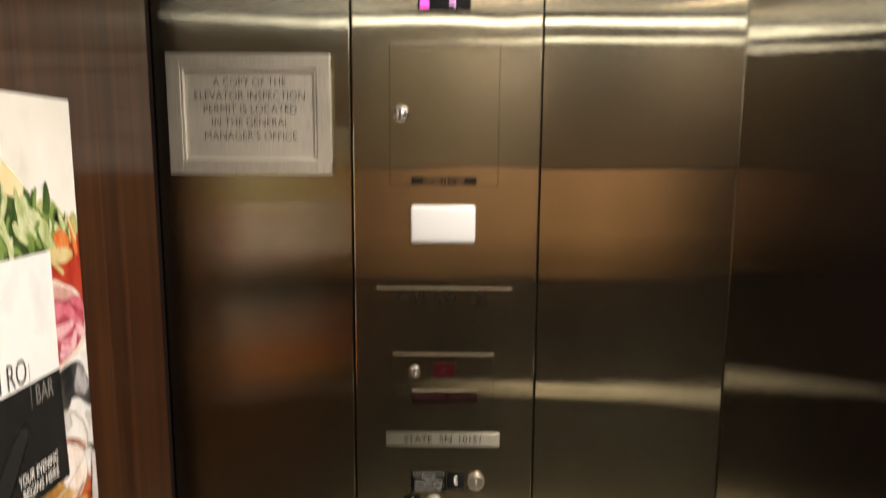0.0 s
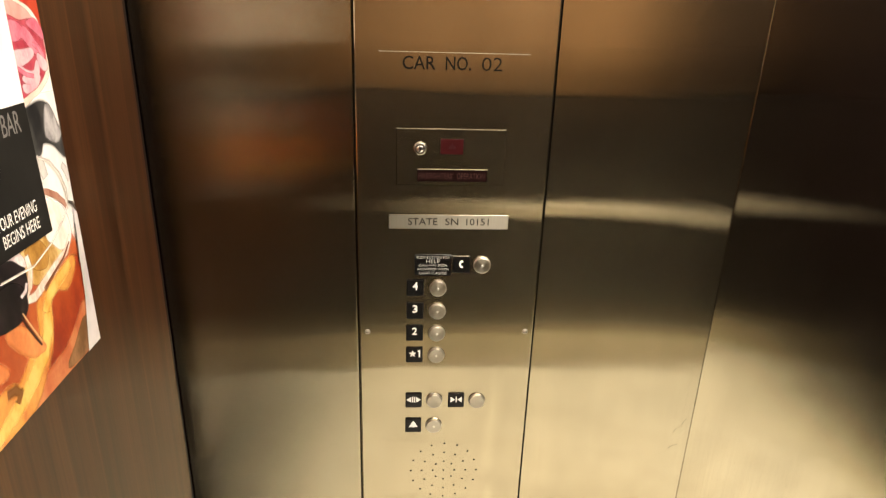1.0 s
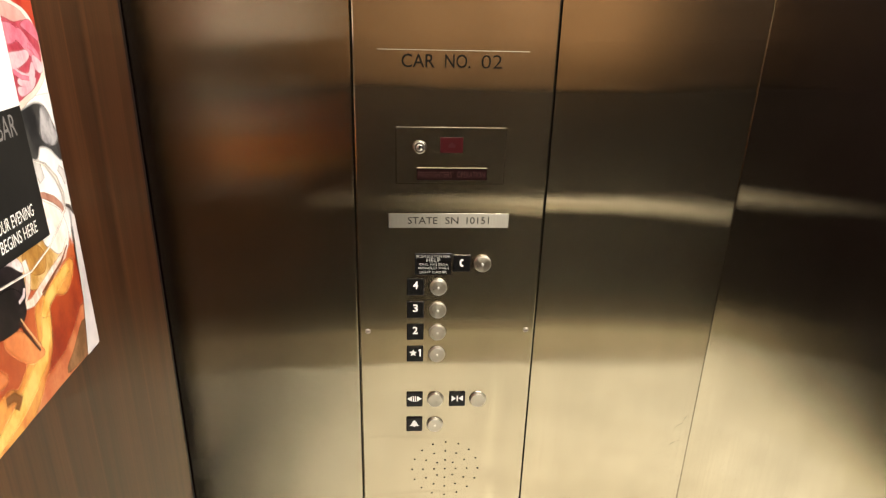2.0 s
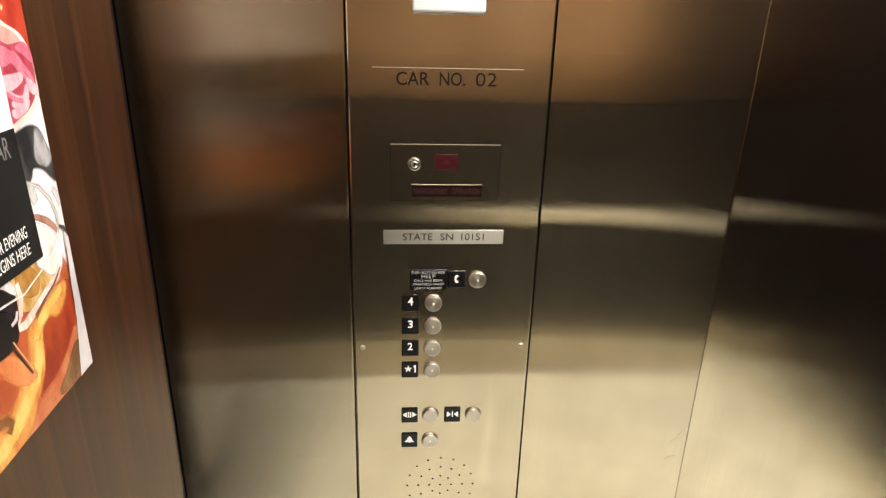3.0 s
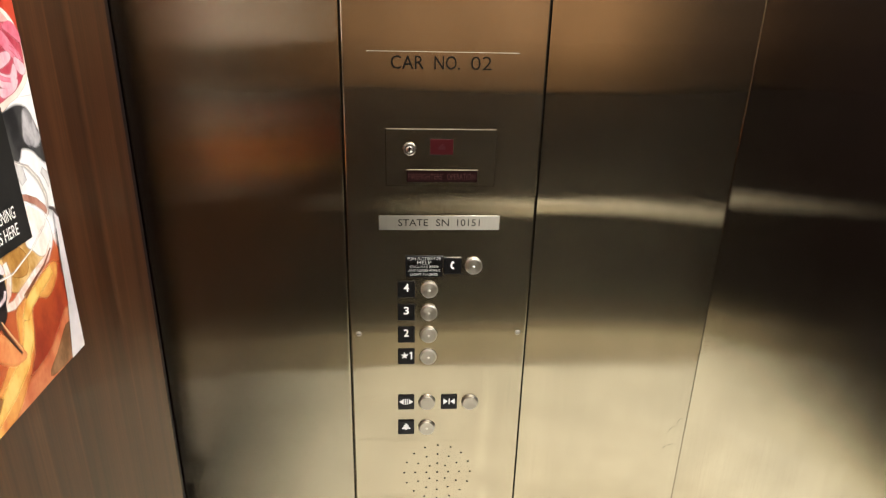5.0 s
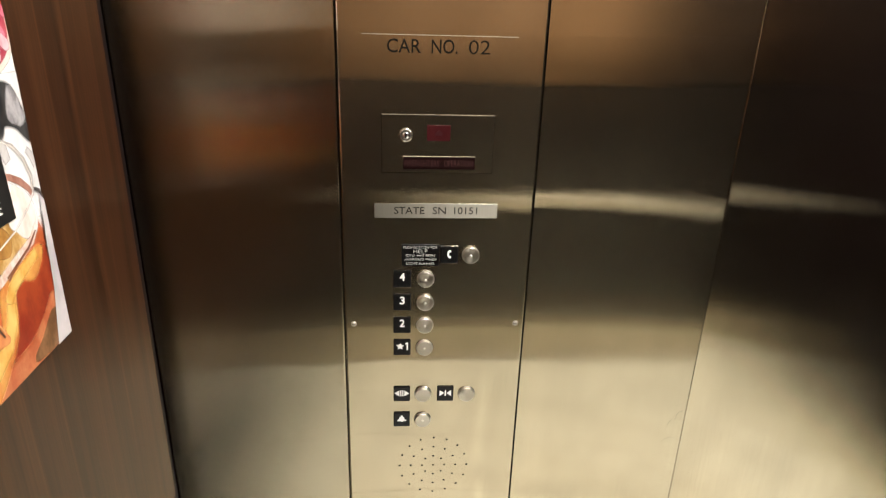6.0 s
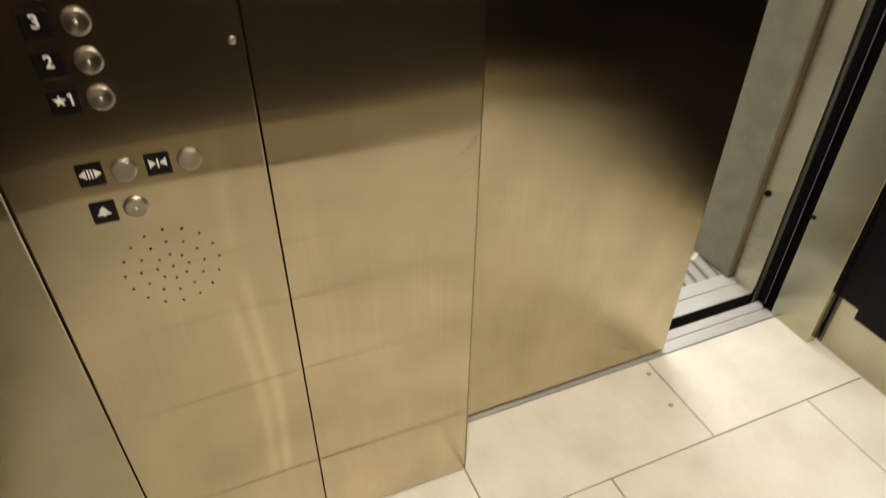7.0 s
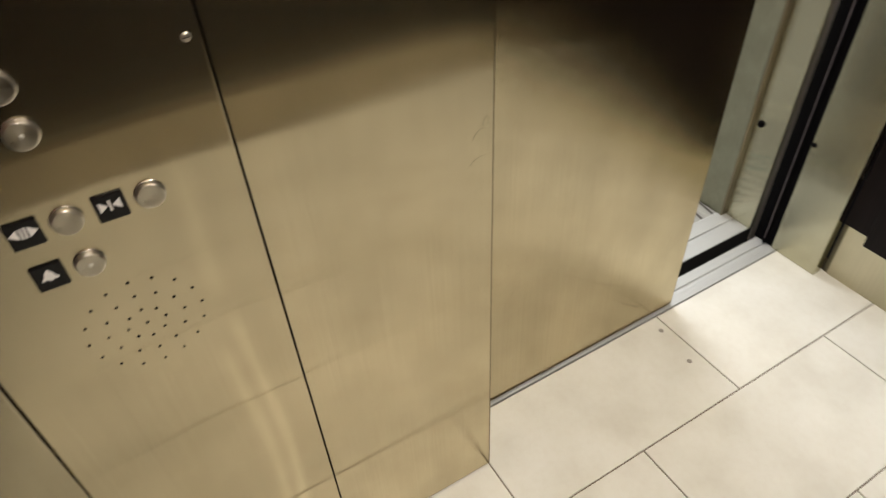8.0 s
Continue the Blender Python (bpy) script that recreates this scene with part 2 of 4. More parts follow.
def tile_material():
    m = material("cream_floor_tile", (0.6, 0.55, 0.45), 0.38)
    s = bsdf(m)
    cloud = noise_of(m, (6, 6, 6), 1.0, 6.0)
    speck = noise_of(m, (60, 60, 60), 1.0, 3.0)
    info = m.node_tree.nodes.new("ShaderNodeObjectInfo")
    base = ramp(m, cloud, [(0.32, (0.675, 0.665, 0.59)), (0.5, (0.75, 0.748, 0.675)), (0.7, (0.805, 0.805, 0.74))])
    mix = m.node_tree.nodes.new("ShaderNodeMix")
    mix.data_type, mix.blend_type = "RGBA", "MULTIPLY"
    mix.inputs["Factor"].default_value = 1.0
    link(m, base, mix.inputs["A"])
    link(m, ramp(m, info.outputs["Random"], [(0.0, (0.93, 0.93, 0.92)), (1.0, (1, 1, 1))]), mix.inputs["B"])
    mix2 = m.node_tree.nodes.new("ShaderNodeMix")
    mix2.data_type, mix2.blend_type = "RGBA", "MULTIPLY"
    mix2.inputs["Factor"].default_value = 0.5
    link(m, mix.outputs["Result"], mix2.inputs["A"])
    link(m, ramp(m, speck, [(0.35, (0.965, 0.955, 0.94)), (0.55, (1, 1, 1))]), mix2.inputs["B"])
    link(m, mix2.outputs["Result"], s["Base Color"])
    link(m, rng(m, cloud, 0.28, 0.45), s["Roughness"])
    link(m, bump(m, speck, 0.06, 0.0002), s["Normal"])
    return m


TILE = tile_material()
GROUT = material("tan_grout", (0.16, 0.125, 0.085), 0.9)
ALU = material("grooved_aluminium", (0.66, 0.68, 0.67), 0.5, 0.45)
link(ALU, rng(ALU, noise_of(ALU, (3, 90, 90), 1.0, 3.0), 0.40, 0.56), bsdf(ALU)["Roughness"])


def carpet_material():
    m = material("striped_carpet", (0.2, 0.19, 0.17), 0.95)
    s = bsdf(m)
    co = m.node_tree.nodes.new("ShaderNodeTexCoord")
    mp = wire(m, "ShaderNodeMapping", Rotation=(0, 0, radians(8)))
    link(m, co.outputs["Object"], mp.inputs["Vector"])
    wv = wire(m, "ShaderNodeTexWave", Scale=7.0, Distortion=0.3, Detail=1.0)
    wv.bands_direction = "X"
    link(m, mp.outputs["Vector"], wv.inputs["Vector"])
    base = ramp(m, wv.outputs["Fac"], [(0.03, (0.09, 0.085, 0.075)), (0.14, (0.38, 0.385, 0.36)), (1.0, (0.47, 0.475, 0.44))])
    tuft = noise_of(m, (300, 300, 300), 1.0, 2.0)
    mix = m.node_tree.nodes.new("ShaderNodeMix")
    mix.data_type, mix.blend_type = "RGBA", "MULTIPLY"
    mix.inputs["Factor"].default_value = 0.7
    link(m, base, mix.inputs["A"])
    link(m, ramp(m, tuft, [(0.3, (0.6, 0.6, 0.6)), (0.65, (1, 1, 1))]), mix.inputs["B"])
    link(m, mix.outputs["Result"], s["Base Color"])
    link(m, bump(m, tuft, 0.5, 0.002), s["Normal"])
    return m


CARPET = carpet_material()
CARPET_WHITE = material("carpet_ivory_yarn", (0.72, 0.70, 0.62), 0.95)
CARPET_TEAL = material("carpet_teal_yarn", (0.19, 0.27, 0.26), 0.95)


# ---- building helpers ----
def add_box(bm, a, b, bevel=0.0, steps=1):
    made = bmesh.ops.create_cube(bm, size=1)["verts"]
    for v in made:
        v.co = [a[i] + (v.co[i] + 0.5) * (b[i] - a[i]) for i in range(3)]
    if bevel:
        edges = {e for v in made for e in v.link_edges}
        bmesh.ops.bevel(bm, geom=list(edges), offset=bevel, segments=steps, affect="EDGES", profile=0.5)
    return bm


def box(a, b, bevel=0.0, steps=1):
    return add_box(bmesh.new(), a, b, bevel, steps)


def mesh_of(name, bm, mat, smooth=False):
    me = bpy.data.meshes.new(name)
    bmesh.ops.recalc_face_normals(bm, faces=bm.faces)
    if smooth:
        for f in bm.faces:
            f.smooth = True
    bm.to_mesh(me)
    bm.free()
    me.materials.append(mat)
    return me


def part(name, bm, mat, parent=None, label="", smooth=False):
    ob = new(name, mesh_of(name, bm, mat, smooth))
    ob.parent = parent
    return tagged(ob, label)


def thing(name, place, label, category, group="", kind=""):
    ob = new(name)
    ob.location = place
    ob.empty_display_size = 0.05
    return tagged(ob, label, category, group, kind)


def structure(name, bm, mat, label):
    return tagged(part(name, bm, mat), label, name.split("_")[0], "", "structure")


def lathe(profile, segments=28):
    """A turned form round the y axis, out of (radius, y) steps; its face looks towards -y."""
    bm = bmesh.new()
    rings = []
    for r, y in profile:
        if r == 0:
            rings.append([bm.verts.new((0, y, 0))])
        else:
            rings.append([bm.verts.new((r * math.cos(a), y, r * math.sin(a))) for a in (2 * math.pi * i / segments for i in range(segments))])
    for p, q in zip(rings, rings[1:]):
        for i in range(segments):
            j = (i + 1) % segments
            vs = [p[i % len(p)], p[j % len(p)], q[j % len(q)], q[i % len(q)]]
            vs = list(dict.fromkeys(vs))
            if len(vs) > 2:
                bm.faces.new(vs)
    return bm


def flat(points, y, thick=0.0004):
    """A thin cut-out of (x, z) points whose front lies at y."""
    bm = bmesh.new()
    f = bm.faces.new([bm.verts.new((x, y, z)) for x, z in points])
    ext = bmesh.ops.extrude_face_region(bm, geom=[f])["geom"]
    for v in ext:
        if isinstance(v, bmesh.types.BMVert):
            v.co.y += thick
    return bm


def lettering(text, width, height, mat, parent, at, name="lettering", face="front", thick=0.0003, thin=0.0):
    """Words fitted to a width and height, centred at a place, on a front (facing -y) or a left wall (facing +x)."""
    cu = bpy.data.curves.new(name, "FONT")
    cu.body, cu.size, cu.align_x, cu.resolution_u = text, 1.0, "CENTER", 3
    cu.extrude, cu.offset = 0.0001, thin
    tmp = new("text_form", cu)
    bpy.context.view_layer.update()
    me = bpy.data.meshes.new_from_object(tmp.evaluated_get(bpy.context.evaluated_depsgraph_get()))
    bpy.data.objects.remove(tmp)
    co = np.array([v.co for v in me.vertices])
    lo, hi = co.min(0), co.max(0)
    for v in me.vertices:
        u = (v.co.x - (lo[0] + hi[0]) / 2) / (hi[0] - lo[0]) * width
        w = (v.co.y - (lo[1] + hi[1]) / 2) / (hi[1] - lo[1]) * height
        d = thick if v.co.z > 0 else 0.0
        v.co = (at[0] + u, at[1] - d, at[2] + w) if face == "front" else (at[0] + d, at[1] + u, at[2] + w)
    me.name = name
    me.materials.clear()
    me.materials.append(mat)
    ob = new(name, me)
    ob.parent = parent
    return ob


# ---- the car: floor bed, walls, ceiling ----
X0, X1, Y0, TOP = -0.462, 1.595, -1.60, 2.34
RET = 0.480
JAMB = 1.560
DOOR_EDGE = 1.153
floor = structure("floor", box((-0.53, Y0 - 0.02, -0.06), (1.66, 0.120, -0.004)), GROUT, "cream stone floor tiles with thin tan grout joints")

wall_front = structure("wall_front", add_box(box((-0.55, 0.006, -0.06), (RET - 0.004, 0.060, TOP + 0.1)), (RET - 0.002, 0.0, 2.14), (JAMB, 0.11, TOP + 0.1)), BLACK,
                       "brushed stainless steel front wall of the lift car")


def sheet(a, b):
    """A steel sheet with rolled edges."""
    return box(a, b, 0.0026, 3)


def buckle(u, w, reach=0.30):
    return (0.0172 * u * u - 0.006) * w * math.exp(-(w / reach) ** 2)


def buckled_sheet(a, b, height, reach=0.30):
    """A steel sheet whose face is slightly buckled round one height, more towards its free edge."""
    bm = bmesh.new()
    nx, nz = 14, 110

    def y_at(x, z):
        return a[1] + buckle((x - a[0]) / (b[0] - a[0]), z - height, reach)

    grid = [[Vector((a[0] + (b[0] - a[0]) * i / nx, 0, a[2] + (b[2] - a[2]) * k / nz)) for k in range(nz + 1)] for i in range(nx + 1)]
    face = [[bm.verts.new((p.x, y_at(p.x, p.z), p.z)) for p in row] for row in grid]
    for i in range(nx):
        for k in range(nz):
            bm.faces.new([face[i][k], face[i + 1][k], face[i + 1][k + 1], face[i][k + 1]]).smooth = True
    for row in (grid[0], grid[-1]):
        for p, q in zip(row, row[1:]):
            bm.faces.new([bm.verts.new(v) for v in ((p.x, y_at(p.x, p.z), p.z), (q.x, y_at(q.x, q.z), q.z), (q.x, b[1], q.z), (p.x, b[1], p.z))])
    bm.faces.new([bm.verts.new(v) for v in ((a[0], b[1], a[2]), (b[0], b[1], a[2]), (b[0], b[1], b[2]), (a[0], b[1], b[2]))])
    return bm


part("panel", sheet((-0.512, 0.0, 0.004), (-0.1572, 0.0058, TOP)), STEEL_LEFT, wall_front)
part("panel", add_box(buckled_sheet((0.1571, 0.0, 0.004), (RET, 0.0058, TOP), 1.21), (RET - 0.003, 0.0058, 0.004), (RET, 0.122, TOP)), STEEL, wall_front)
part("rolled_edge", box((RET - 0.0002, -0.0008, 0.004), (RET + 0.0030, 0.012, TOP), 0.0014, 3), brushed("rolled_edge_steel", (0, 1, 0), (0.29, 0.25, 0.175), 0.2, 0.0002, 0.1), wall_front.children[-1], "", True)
SMUDGE = brushed("oily_steel", (1, 0, 0), (0.53, 0.470, 0.328), 0.15, 0.0004)
return_panel = next(o for o in wall_front.children if o.name == "panel.001")
for sx, sz, a, w in ((0.460, 0.846, 35, 0.013), (0.457, 0.806, 25, 0.012), (0.470, 0.864, 60, 0.009)):
    ca, sa = math.cos(radians(a)), math.sin(radians(a))
    bm = bmesh.new()
    depth = buckle((sx - 0.157) / (RET - 0.157), sz - 1.21) - 0.00028
    ring = []
    for i in range(20):
        g = radians(18 * i)
        r = w * (1.0 + 0.12 * math.sin(2 * g + sz * 50))
        ring.append(bm.verts.new((sx + r * (math.cos(g) * ca - 0.5 * math.sin(g) * sa), depth, sz + r * (math.cos(g) * sa + 0.5 * math.sin(g) * ca))))
    bm.faces.new(ring)
    part("smudge", bm, SMUDGE, return_panel, "dark greasy finger smudge")
part("panel", box((RET, -0.002, 2.15), (JAMB, 0.0, TOP)), STEEL, wall_front)

wall_left = structure("wall_left", box((-0.56, Y0 - 0.05, -0.06), (-0.505, 0.006, TOP + 0.1)), BLACK, "walnut-panelled side wall with a dark corner reveal")
for ya, yb in ((-0.80, -0.054), (Y0 + 0.012, -0.812)):
    part("panel", box((-0.505, ya, 0.75), (X0, yb, TOP - 0.03), 0.001), WALNUT, wall_left, "walnut veneer panel")
    part("panel", box((-0.505, ya, 0.185), (X0, yb, 0.70), 0.001), DARK_WOOD, wall_left, "near-black veneer panel")
# added filler, mostly out of sight, that sets the corner's tone in the steel
part("corner_filler", box((-0.5048, -0.0538, 0.02), (-0.4785, -0.0045, TOP - 0.03)), DARK_WOOD, wall_left, "near-black corner filler")
part("kick_plate", box((-0.5045, Y0, 0.0), (-0.4995, -0.056, 0.178)), KICK_SIDE, wall_left, "steel kick plate")

wall_right = structure("wall_right", box((X1 + 0.012, Y0 - 0.05, -0.06), (X1 + 0.07, -0.002, TOP + 0.1)), BLACK, "panelled side wall over a steel kick plate")
for ya, yb in ((-0.80, -0.072), (Y0 + 0.012, -0.812)):
    part("panel", box((X1 - 0.012, ya, 0.75), (X1 + 0.012, yb, TOP - 0.03), 0.001), DARK_WOOD, wall_right, "near-black veneer panel")
    part("panel", box((X1 - 0.012, ya, 0.150), (X1 + 0.012, yb, 0.70), 0.001), DARK_WOOD, wall_right, "near-black veneer panel")
part("kick_plate", box((X1 + 0.004, Y0, 0.0), (X1 + 0.012, -0.016, 0.172)), KICK_SIDE, wall_right, "steel kick plate")
part("corner_filler", box((X1 + 0.0005, -0.071, 0.1722), (X1 + 0.0118, -0.004, TOP)), DARK_WOOD, wall_right, "near-black corner filler")
# corner shade is painted in: darker steel than the kick plate beside it
part("corner_strip", box((X1 + 0.006, -0.0158, 0.0), (X1 + 0.0118, -0.004, 0.170)), satin("shaded_corner_steel", (0.20, 0.18, 0.12), 0.5), wall_right, "steel corner strip, corner shade put into its colour")

def fading_panel(xa, xb, low, high, proud=0.075, roll=0.19):
    """A thick unseen panel whose lower edge rolls back to the wall, so its reflection darkens downwards."""
    bm = bmesh.new()
    front = [(Y0 + proud, high)] + [(Y0 + proud * math.cos(a), low + roll * (1 - math.sin(a))) for a in (radians(7.5 * i) for i in range(13))]
    outline = front + [(Y0 - 0.0179, low), (Y0 - 0.0179, high)]
    left, right = ([bm.verts.new((x, y, z)) for y, z in outline] for x in (xa, xb))
    n = len(outline)
    for i in range(n):
        f = bm.faces.new([left[i], left[(i + 1) % n], right[(i + 1) % n], right[i]])
        f.smooth = 0 < i < len(front) - 1
    bm.faces.new(left)
    bm.faces.new(right[::-1])
    return bm


wall_back = structure("wall_back", box((-0.56, Y0 - 0.06, -0.06), (1.67, Y0 - 0.018, TOP + 0.1)), BLACK, "panelled back wall with a steel handrail")
# brighter veneers to the left carry the wall's uneven lighting in their colour
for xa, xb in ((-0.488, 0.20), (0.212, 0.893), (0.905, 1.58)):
    part("panel", fading_panel(xa, xb, 1.262, 1.716), LIT_WOOD if xa < 0.9 else DIM_WOOD, wall_back, "unseen brown veneer panel, light fall-off put into its tone and rolled edge")
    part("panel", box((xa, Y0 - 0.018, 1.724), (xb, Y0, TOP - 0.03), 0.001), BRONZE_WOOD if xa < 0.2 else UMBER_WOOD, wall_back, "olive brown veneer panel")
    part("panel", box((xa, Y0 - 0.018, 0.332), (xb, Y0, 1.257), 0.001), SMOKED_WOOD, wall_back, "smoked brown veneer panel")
# unseen strips, toned darker upwards to paint the soft floor-to-wall gradient in reflections
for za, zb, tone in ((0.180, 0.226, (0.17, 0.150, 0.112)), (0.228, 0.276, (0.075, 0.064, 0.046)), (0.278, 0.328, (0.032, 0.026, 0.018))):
    part("plinth_strip", box((-0.495, Y0 - 0.0178, za), (1.59, Y0 - 0.010, zb), 0.001), satin("graded_shade_steel", tone, 0.5), wall_back, "unseen strip above the kick plate, shade graded into its colour")
part("kick_plate", box((-0.495, Y0 - 0.0178, 0.0), (1.59, Y0 - 0.012, 0.178)), KICK, wall_back, "steel kick plate")

handrail = thing("handrail", (0.55, Y0, 0.783), "flat satin steel handrail along the dark back wall", "handrail")
part("bar", box((-0.38, 0.020, -0.022), (0.98, 0.083, 0.016), 0.0016, 2), RAIL, handrail)
# strips added to give the bar's bevels their highlight lines
for ya in (0.0198, 0.0808):
    part("edge", box((-0.3795, ya, 0.0155), (0.9795, ya + 0.0026, 0.0185), 0.0008), TRIM_STEEL, handrail, "thin strip added for the bevel highlight")
for sx in (-0.26, 0.30, 0.85):
    part("bracket", add_box(box((sx - 0.010, 0.0, -0.010), (sx + 0.010, 0.030, 0.010), 0.002), (sx - 0.025, 0.0, -0.025), (sx + 0.025, 0.005, 0.025), 0.001), RAIL, handrail)

ceiling = structure("ceiling", add_box(box((-0.55, Y0 - 0.06, 2.42), (1.66, 0.12, 2.46)), (X0 + 0.05, Y0 + 0.05, 2.325), (X1 - 0.05, -0.05, 2.350), 0.002), CEILING_PAINT,
                    "suspended ceiling panel of a lift car with a lit edge")
cove = thing("cove_light", (0.55, Y0, 2.285), "warm light strip round the edge of the ceiling panel, with an added glowing trim line", "light strip")
part("strip", box((-1.0, 0.015, -0.003), (1.0, 0.03, 0.012)), COVE, cove)
# wall trim made to glow, added for the second bright line in reflections
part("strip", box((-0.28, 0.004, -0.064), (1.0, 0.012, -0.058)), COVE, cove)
part("strip", box((1.0, 0.03, 0.0), (1.012, 1.56, 0.006)), COVE, cove)
part("strip", box((-1.009, 0.03, -0.003), (-0.995, 1.50, 0.010)), COVE, cove)


def downlight(place):
    lamp = thing("downlight", place, "round recessed ceiling downlight, lit", "ceiling lamp", "downlights in the ceiling")
    ring = lathe([(0.050, 0.0), (0.062, -0.001), (0.066, -0.004), (0.060, -0.006), (0.050, -0.003)])
    glass = lathe([(0.0, -0.0015), (0.050, -0.0015), (0.050, 0.0)])
    for bm in (ring, glass):
        bmesh.ops.rotate(bm, verts=bm.verts, cent=(0, 0, 0), matrix=Matrix.Rotation(radians(90), 3, "X"))
    part("trim_ring", ring, TRIM_STEEL, lamp, "", True)
    part("lens", glass, LAMP_GLASS, lamp)
    return lamp


first = downlight((*LAMP_SPOTS[0], 2.325))
for lx, ly in LAMP_SPOTS[1:]:
    copy_thing(first, pose(lx, ly, 2.325))

# ---- doorway, sills and hall ----
jamb = structure("trim_car_jamb", box((JAMB, -0.002, 0.0), (JAMB + 0.03, 0.136, TOP), 0.0015, 2), STEEL_SIDE, "brushed steel door jamb of the car")
post = part("strike_post", add_box(box((JAMB + 0.006, 0.136, 0.0), (JAMB + 0.08, 0.200, 2.15)), (JAMB + 0.006, 0.160, 0.0), (JAMB - 0.002, 0.166, 2.15), 0.001), RUBBER, jamb, "black rubber strike post")
part("lip", box((JAMB - 0.0035, 0.1622, 0.02), (JAMB - 0.0022, 0.1640, 2.15)), material("worn_grey_lip", (0.16, 0.14, 0.15), 0.5), post, "worn grey lip of the seal")
part("screw", lathe([(0.0, -0.005), (0.004, -0.0045), (0.0065, -0.002), (0.007, 0.0)], 14), RUBBER, jamb, "small dark stop screw", True).matrix_basis = pose(JAMB, 0.129, 0.356, 0, 0, -90)

door = thing("door_1", (DOOR_EDGE, 0.145, 0.007), "brushed steel sliding lift door, partly open", "door", "", "structure")
part("panel", box((0.36 - DOOR_EDGE, -0.017, 0.0), (0.0, 0.013, 2.135), 0.002, 2), STEEL_DOOR, door)
part("edge_gasket", box((-0.004, -0.006, 0.004), (0.006, 0.006, 2.13)), RUBBER, door, "black rubber edge")


def sill(name, ya, yb, top, label):
    """A grooved threshold: ribs along x with a guide slot."""
    bm = bmesh.new()
    mid = (ya + yb) / 2
    add_box(bm, (0.2, ya, top - 0.04), (JAMB + 0.03, yb, top - 0.006))
    for a, b in ((ya, mid - 0.0052), (mid + 0.0052, yb)):
        n = 6
        w = (b - a) / n
        add_box(bm, (0.2, a, top - 0.006), (JAMB + 0.03, b, top - 0.0012))
        for i in range(n):
            add_box(bm, (0.2, a + (i + 0.08) * w, top - 0.0012), (JAMB + 0.03, a + (i + 0.92) * w, top), 0.0003)
    return structure(name, bm, ALU, label)


sill("trim_car_sill", 0.1225, 0.1925, 0.0, "grooved aluminium threshold of the car")
sill("trim_landing_sill", 0.2310, 0.337, 0.0, "grooved aluminium threshold of the landing")
structure("hoistway_gap", add_box(add_box(box((0.2, 0.1927, -0.9), (1.66, 0.2308, -0.70)), (0.2, 0.2292, -0.69), (JAMB + 0.03, 0.2309, -0.0022)), (0.2, 0.1926, -0.69), (JAMB + 0.03, 0.1938, -0.004)), GAP, "dark gap between the two thresholds")

hall_floor = structure("floor_hall", box((-0.8, 0.337, -0.06), (3.4, 3.6, -0.002)), CARPET, "grey striped hall carpet with ivory and teal outlines")
wall_landing = structure("wall_landing", add_box(add_box(box((JAMB + 0.03, 0.225, -0.05), (3.4, 0.60, 2.6)), (-0.8, 0.24, -0.05), (0.48, 0.60, 2.6)), (0.48, 0.24, 2.15), (JAMB + 0.03, 0.60, 2.6)), PLASTER, "painted wall round the lift landing")
frame_landing = structure("trim_landing_jamb", add_box(box((JAMB - 0.004, 0.322, 0.0), (JAMB + 0.03, 0.604, 2.15), 0.002, 2), (JAMB + 0.02, 0.226, 0.0), (JAMB + 0.06, 0.3218, 2.15)), satin("landing_frame_steel", (0.345, 0.345, 0.262), 0.42, 0.9), "brushed steel landing door frame")
part("face_strip", box((JAMB - 0.005, 0.316, 0.0), (JAMB + 0.0195, 0.3218, 2.15), 0.001), satin("brown_strip_steel", (0.27, 0.235, 0.16), 0.4), frame_landing, "brown steel edge strip, darker than the frame")
part("face_strip", box((JAMB + 0.015, 0.226, 0.0), (JAMB + 0.0198, 0.3158, 2.15), 0.001), STEEL_SIDE, frame_landing, "grey brushed steel side strip")
part("bumper", lathe([(0.0, -0.010), (0.006, -0.009), (0.010, -0.004), (0.011, 0.0)], 16), RUBBER, frame_landing, "round rubber bumper", True).matrix_basis = pose(JAMB + 0.015, 0.296, 0.33, 0, 0, -90)
landing_door = thing("door_2", (1.12, 0.28, 0.007), "brushed steel landing door, slid partly open", "door", "", "structure")
part("panel", box((-0.86, -0.014, 0.0), (0.0, 0.014, 2.135), 0.002, 2), STEEL_DOOR, landing_door)
structure("wall_hall", add_box(add_box(box((-0.8, 3.6, -0.05), (3.4, 3.7, 2.6)), (-0.9, 0.3, -0.05), (-0.8, 3.6, 2.6)), (3.4, 0.3, -0.05), (3.5, 3.6, 2.6)), PLASTER, "plain painted hall wall")
structure("ceiling_hall", box((-0.9, 0.24, 2.6), (3.5, 3.7, 2.7)), PLASTER, "plain painted hall ceiling")


def carpet_outline(points, width, mat):
    """A closed outline of even width lying on the carpet."""
    bm = bmesh.new()
    c = Vector((sum(p[0] for p in points) / len(points), sum(p[1] for p in points) / len(points)))
    outer = [bm.verts.new((*p, 0.0)) for p in points]
    inner = []
    for p in points:
        d = Vector(p) - c
        inner.append(bm.verts.new((*(c + d * (1 - width / d.length)), 0.0)))
    n = len(points)
    for i in range(n):
        bm.faces.new([outer[i], outer[(i + 1) % n], inner[(i + 1) % n], inner[i]])
    ext = bmesh.ops.extrude_face_region(bm, geom=bm.faces[:])["geom"]
    for v in ext:
        if isinstance(v, bmesh.types.BMVert):
            v.co.z -= 0.003
    return part("outline", bm, mat, hall_floor)


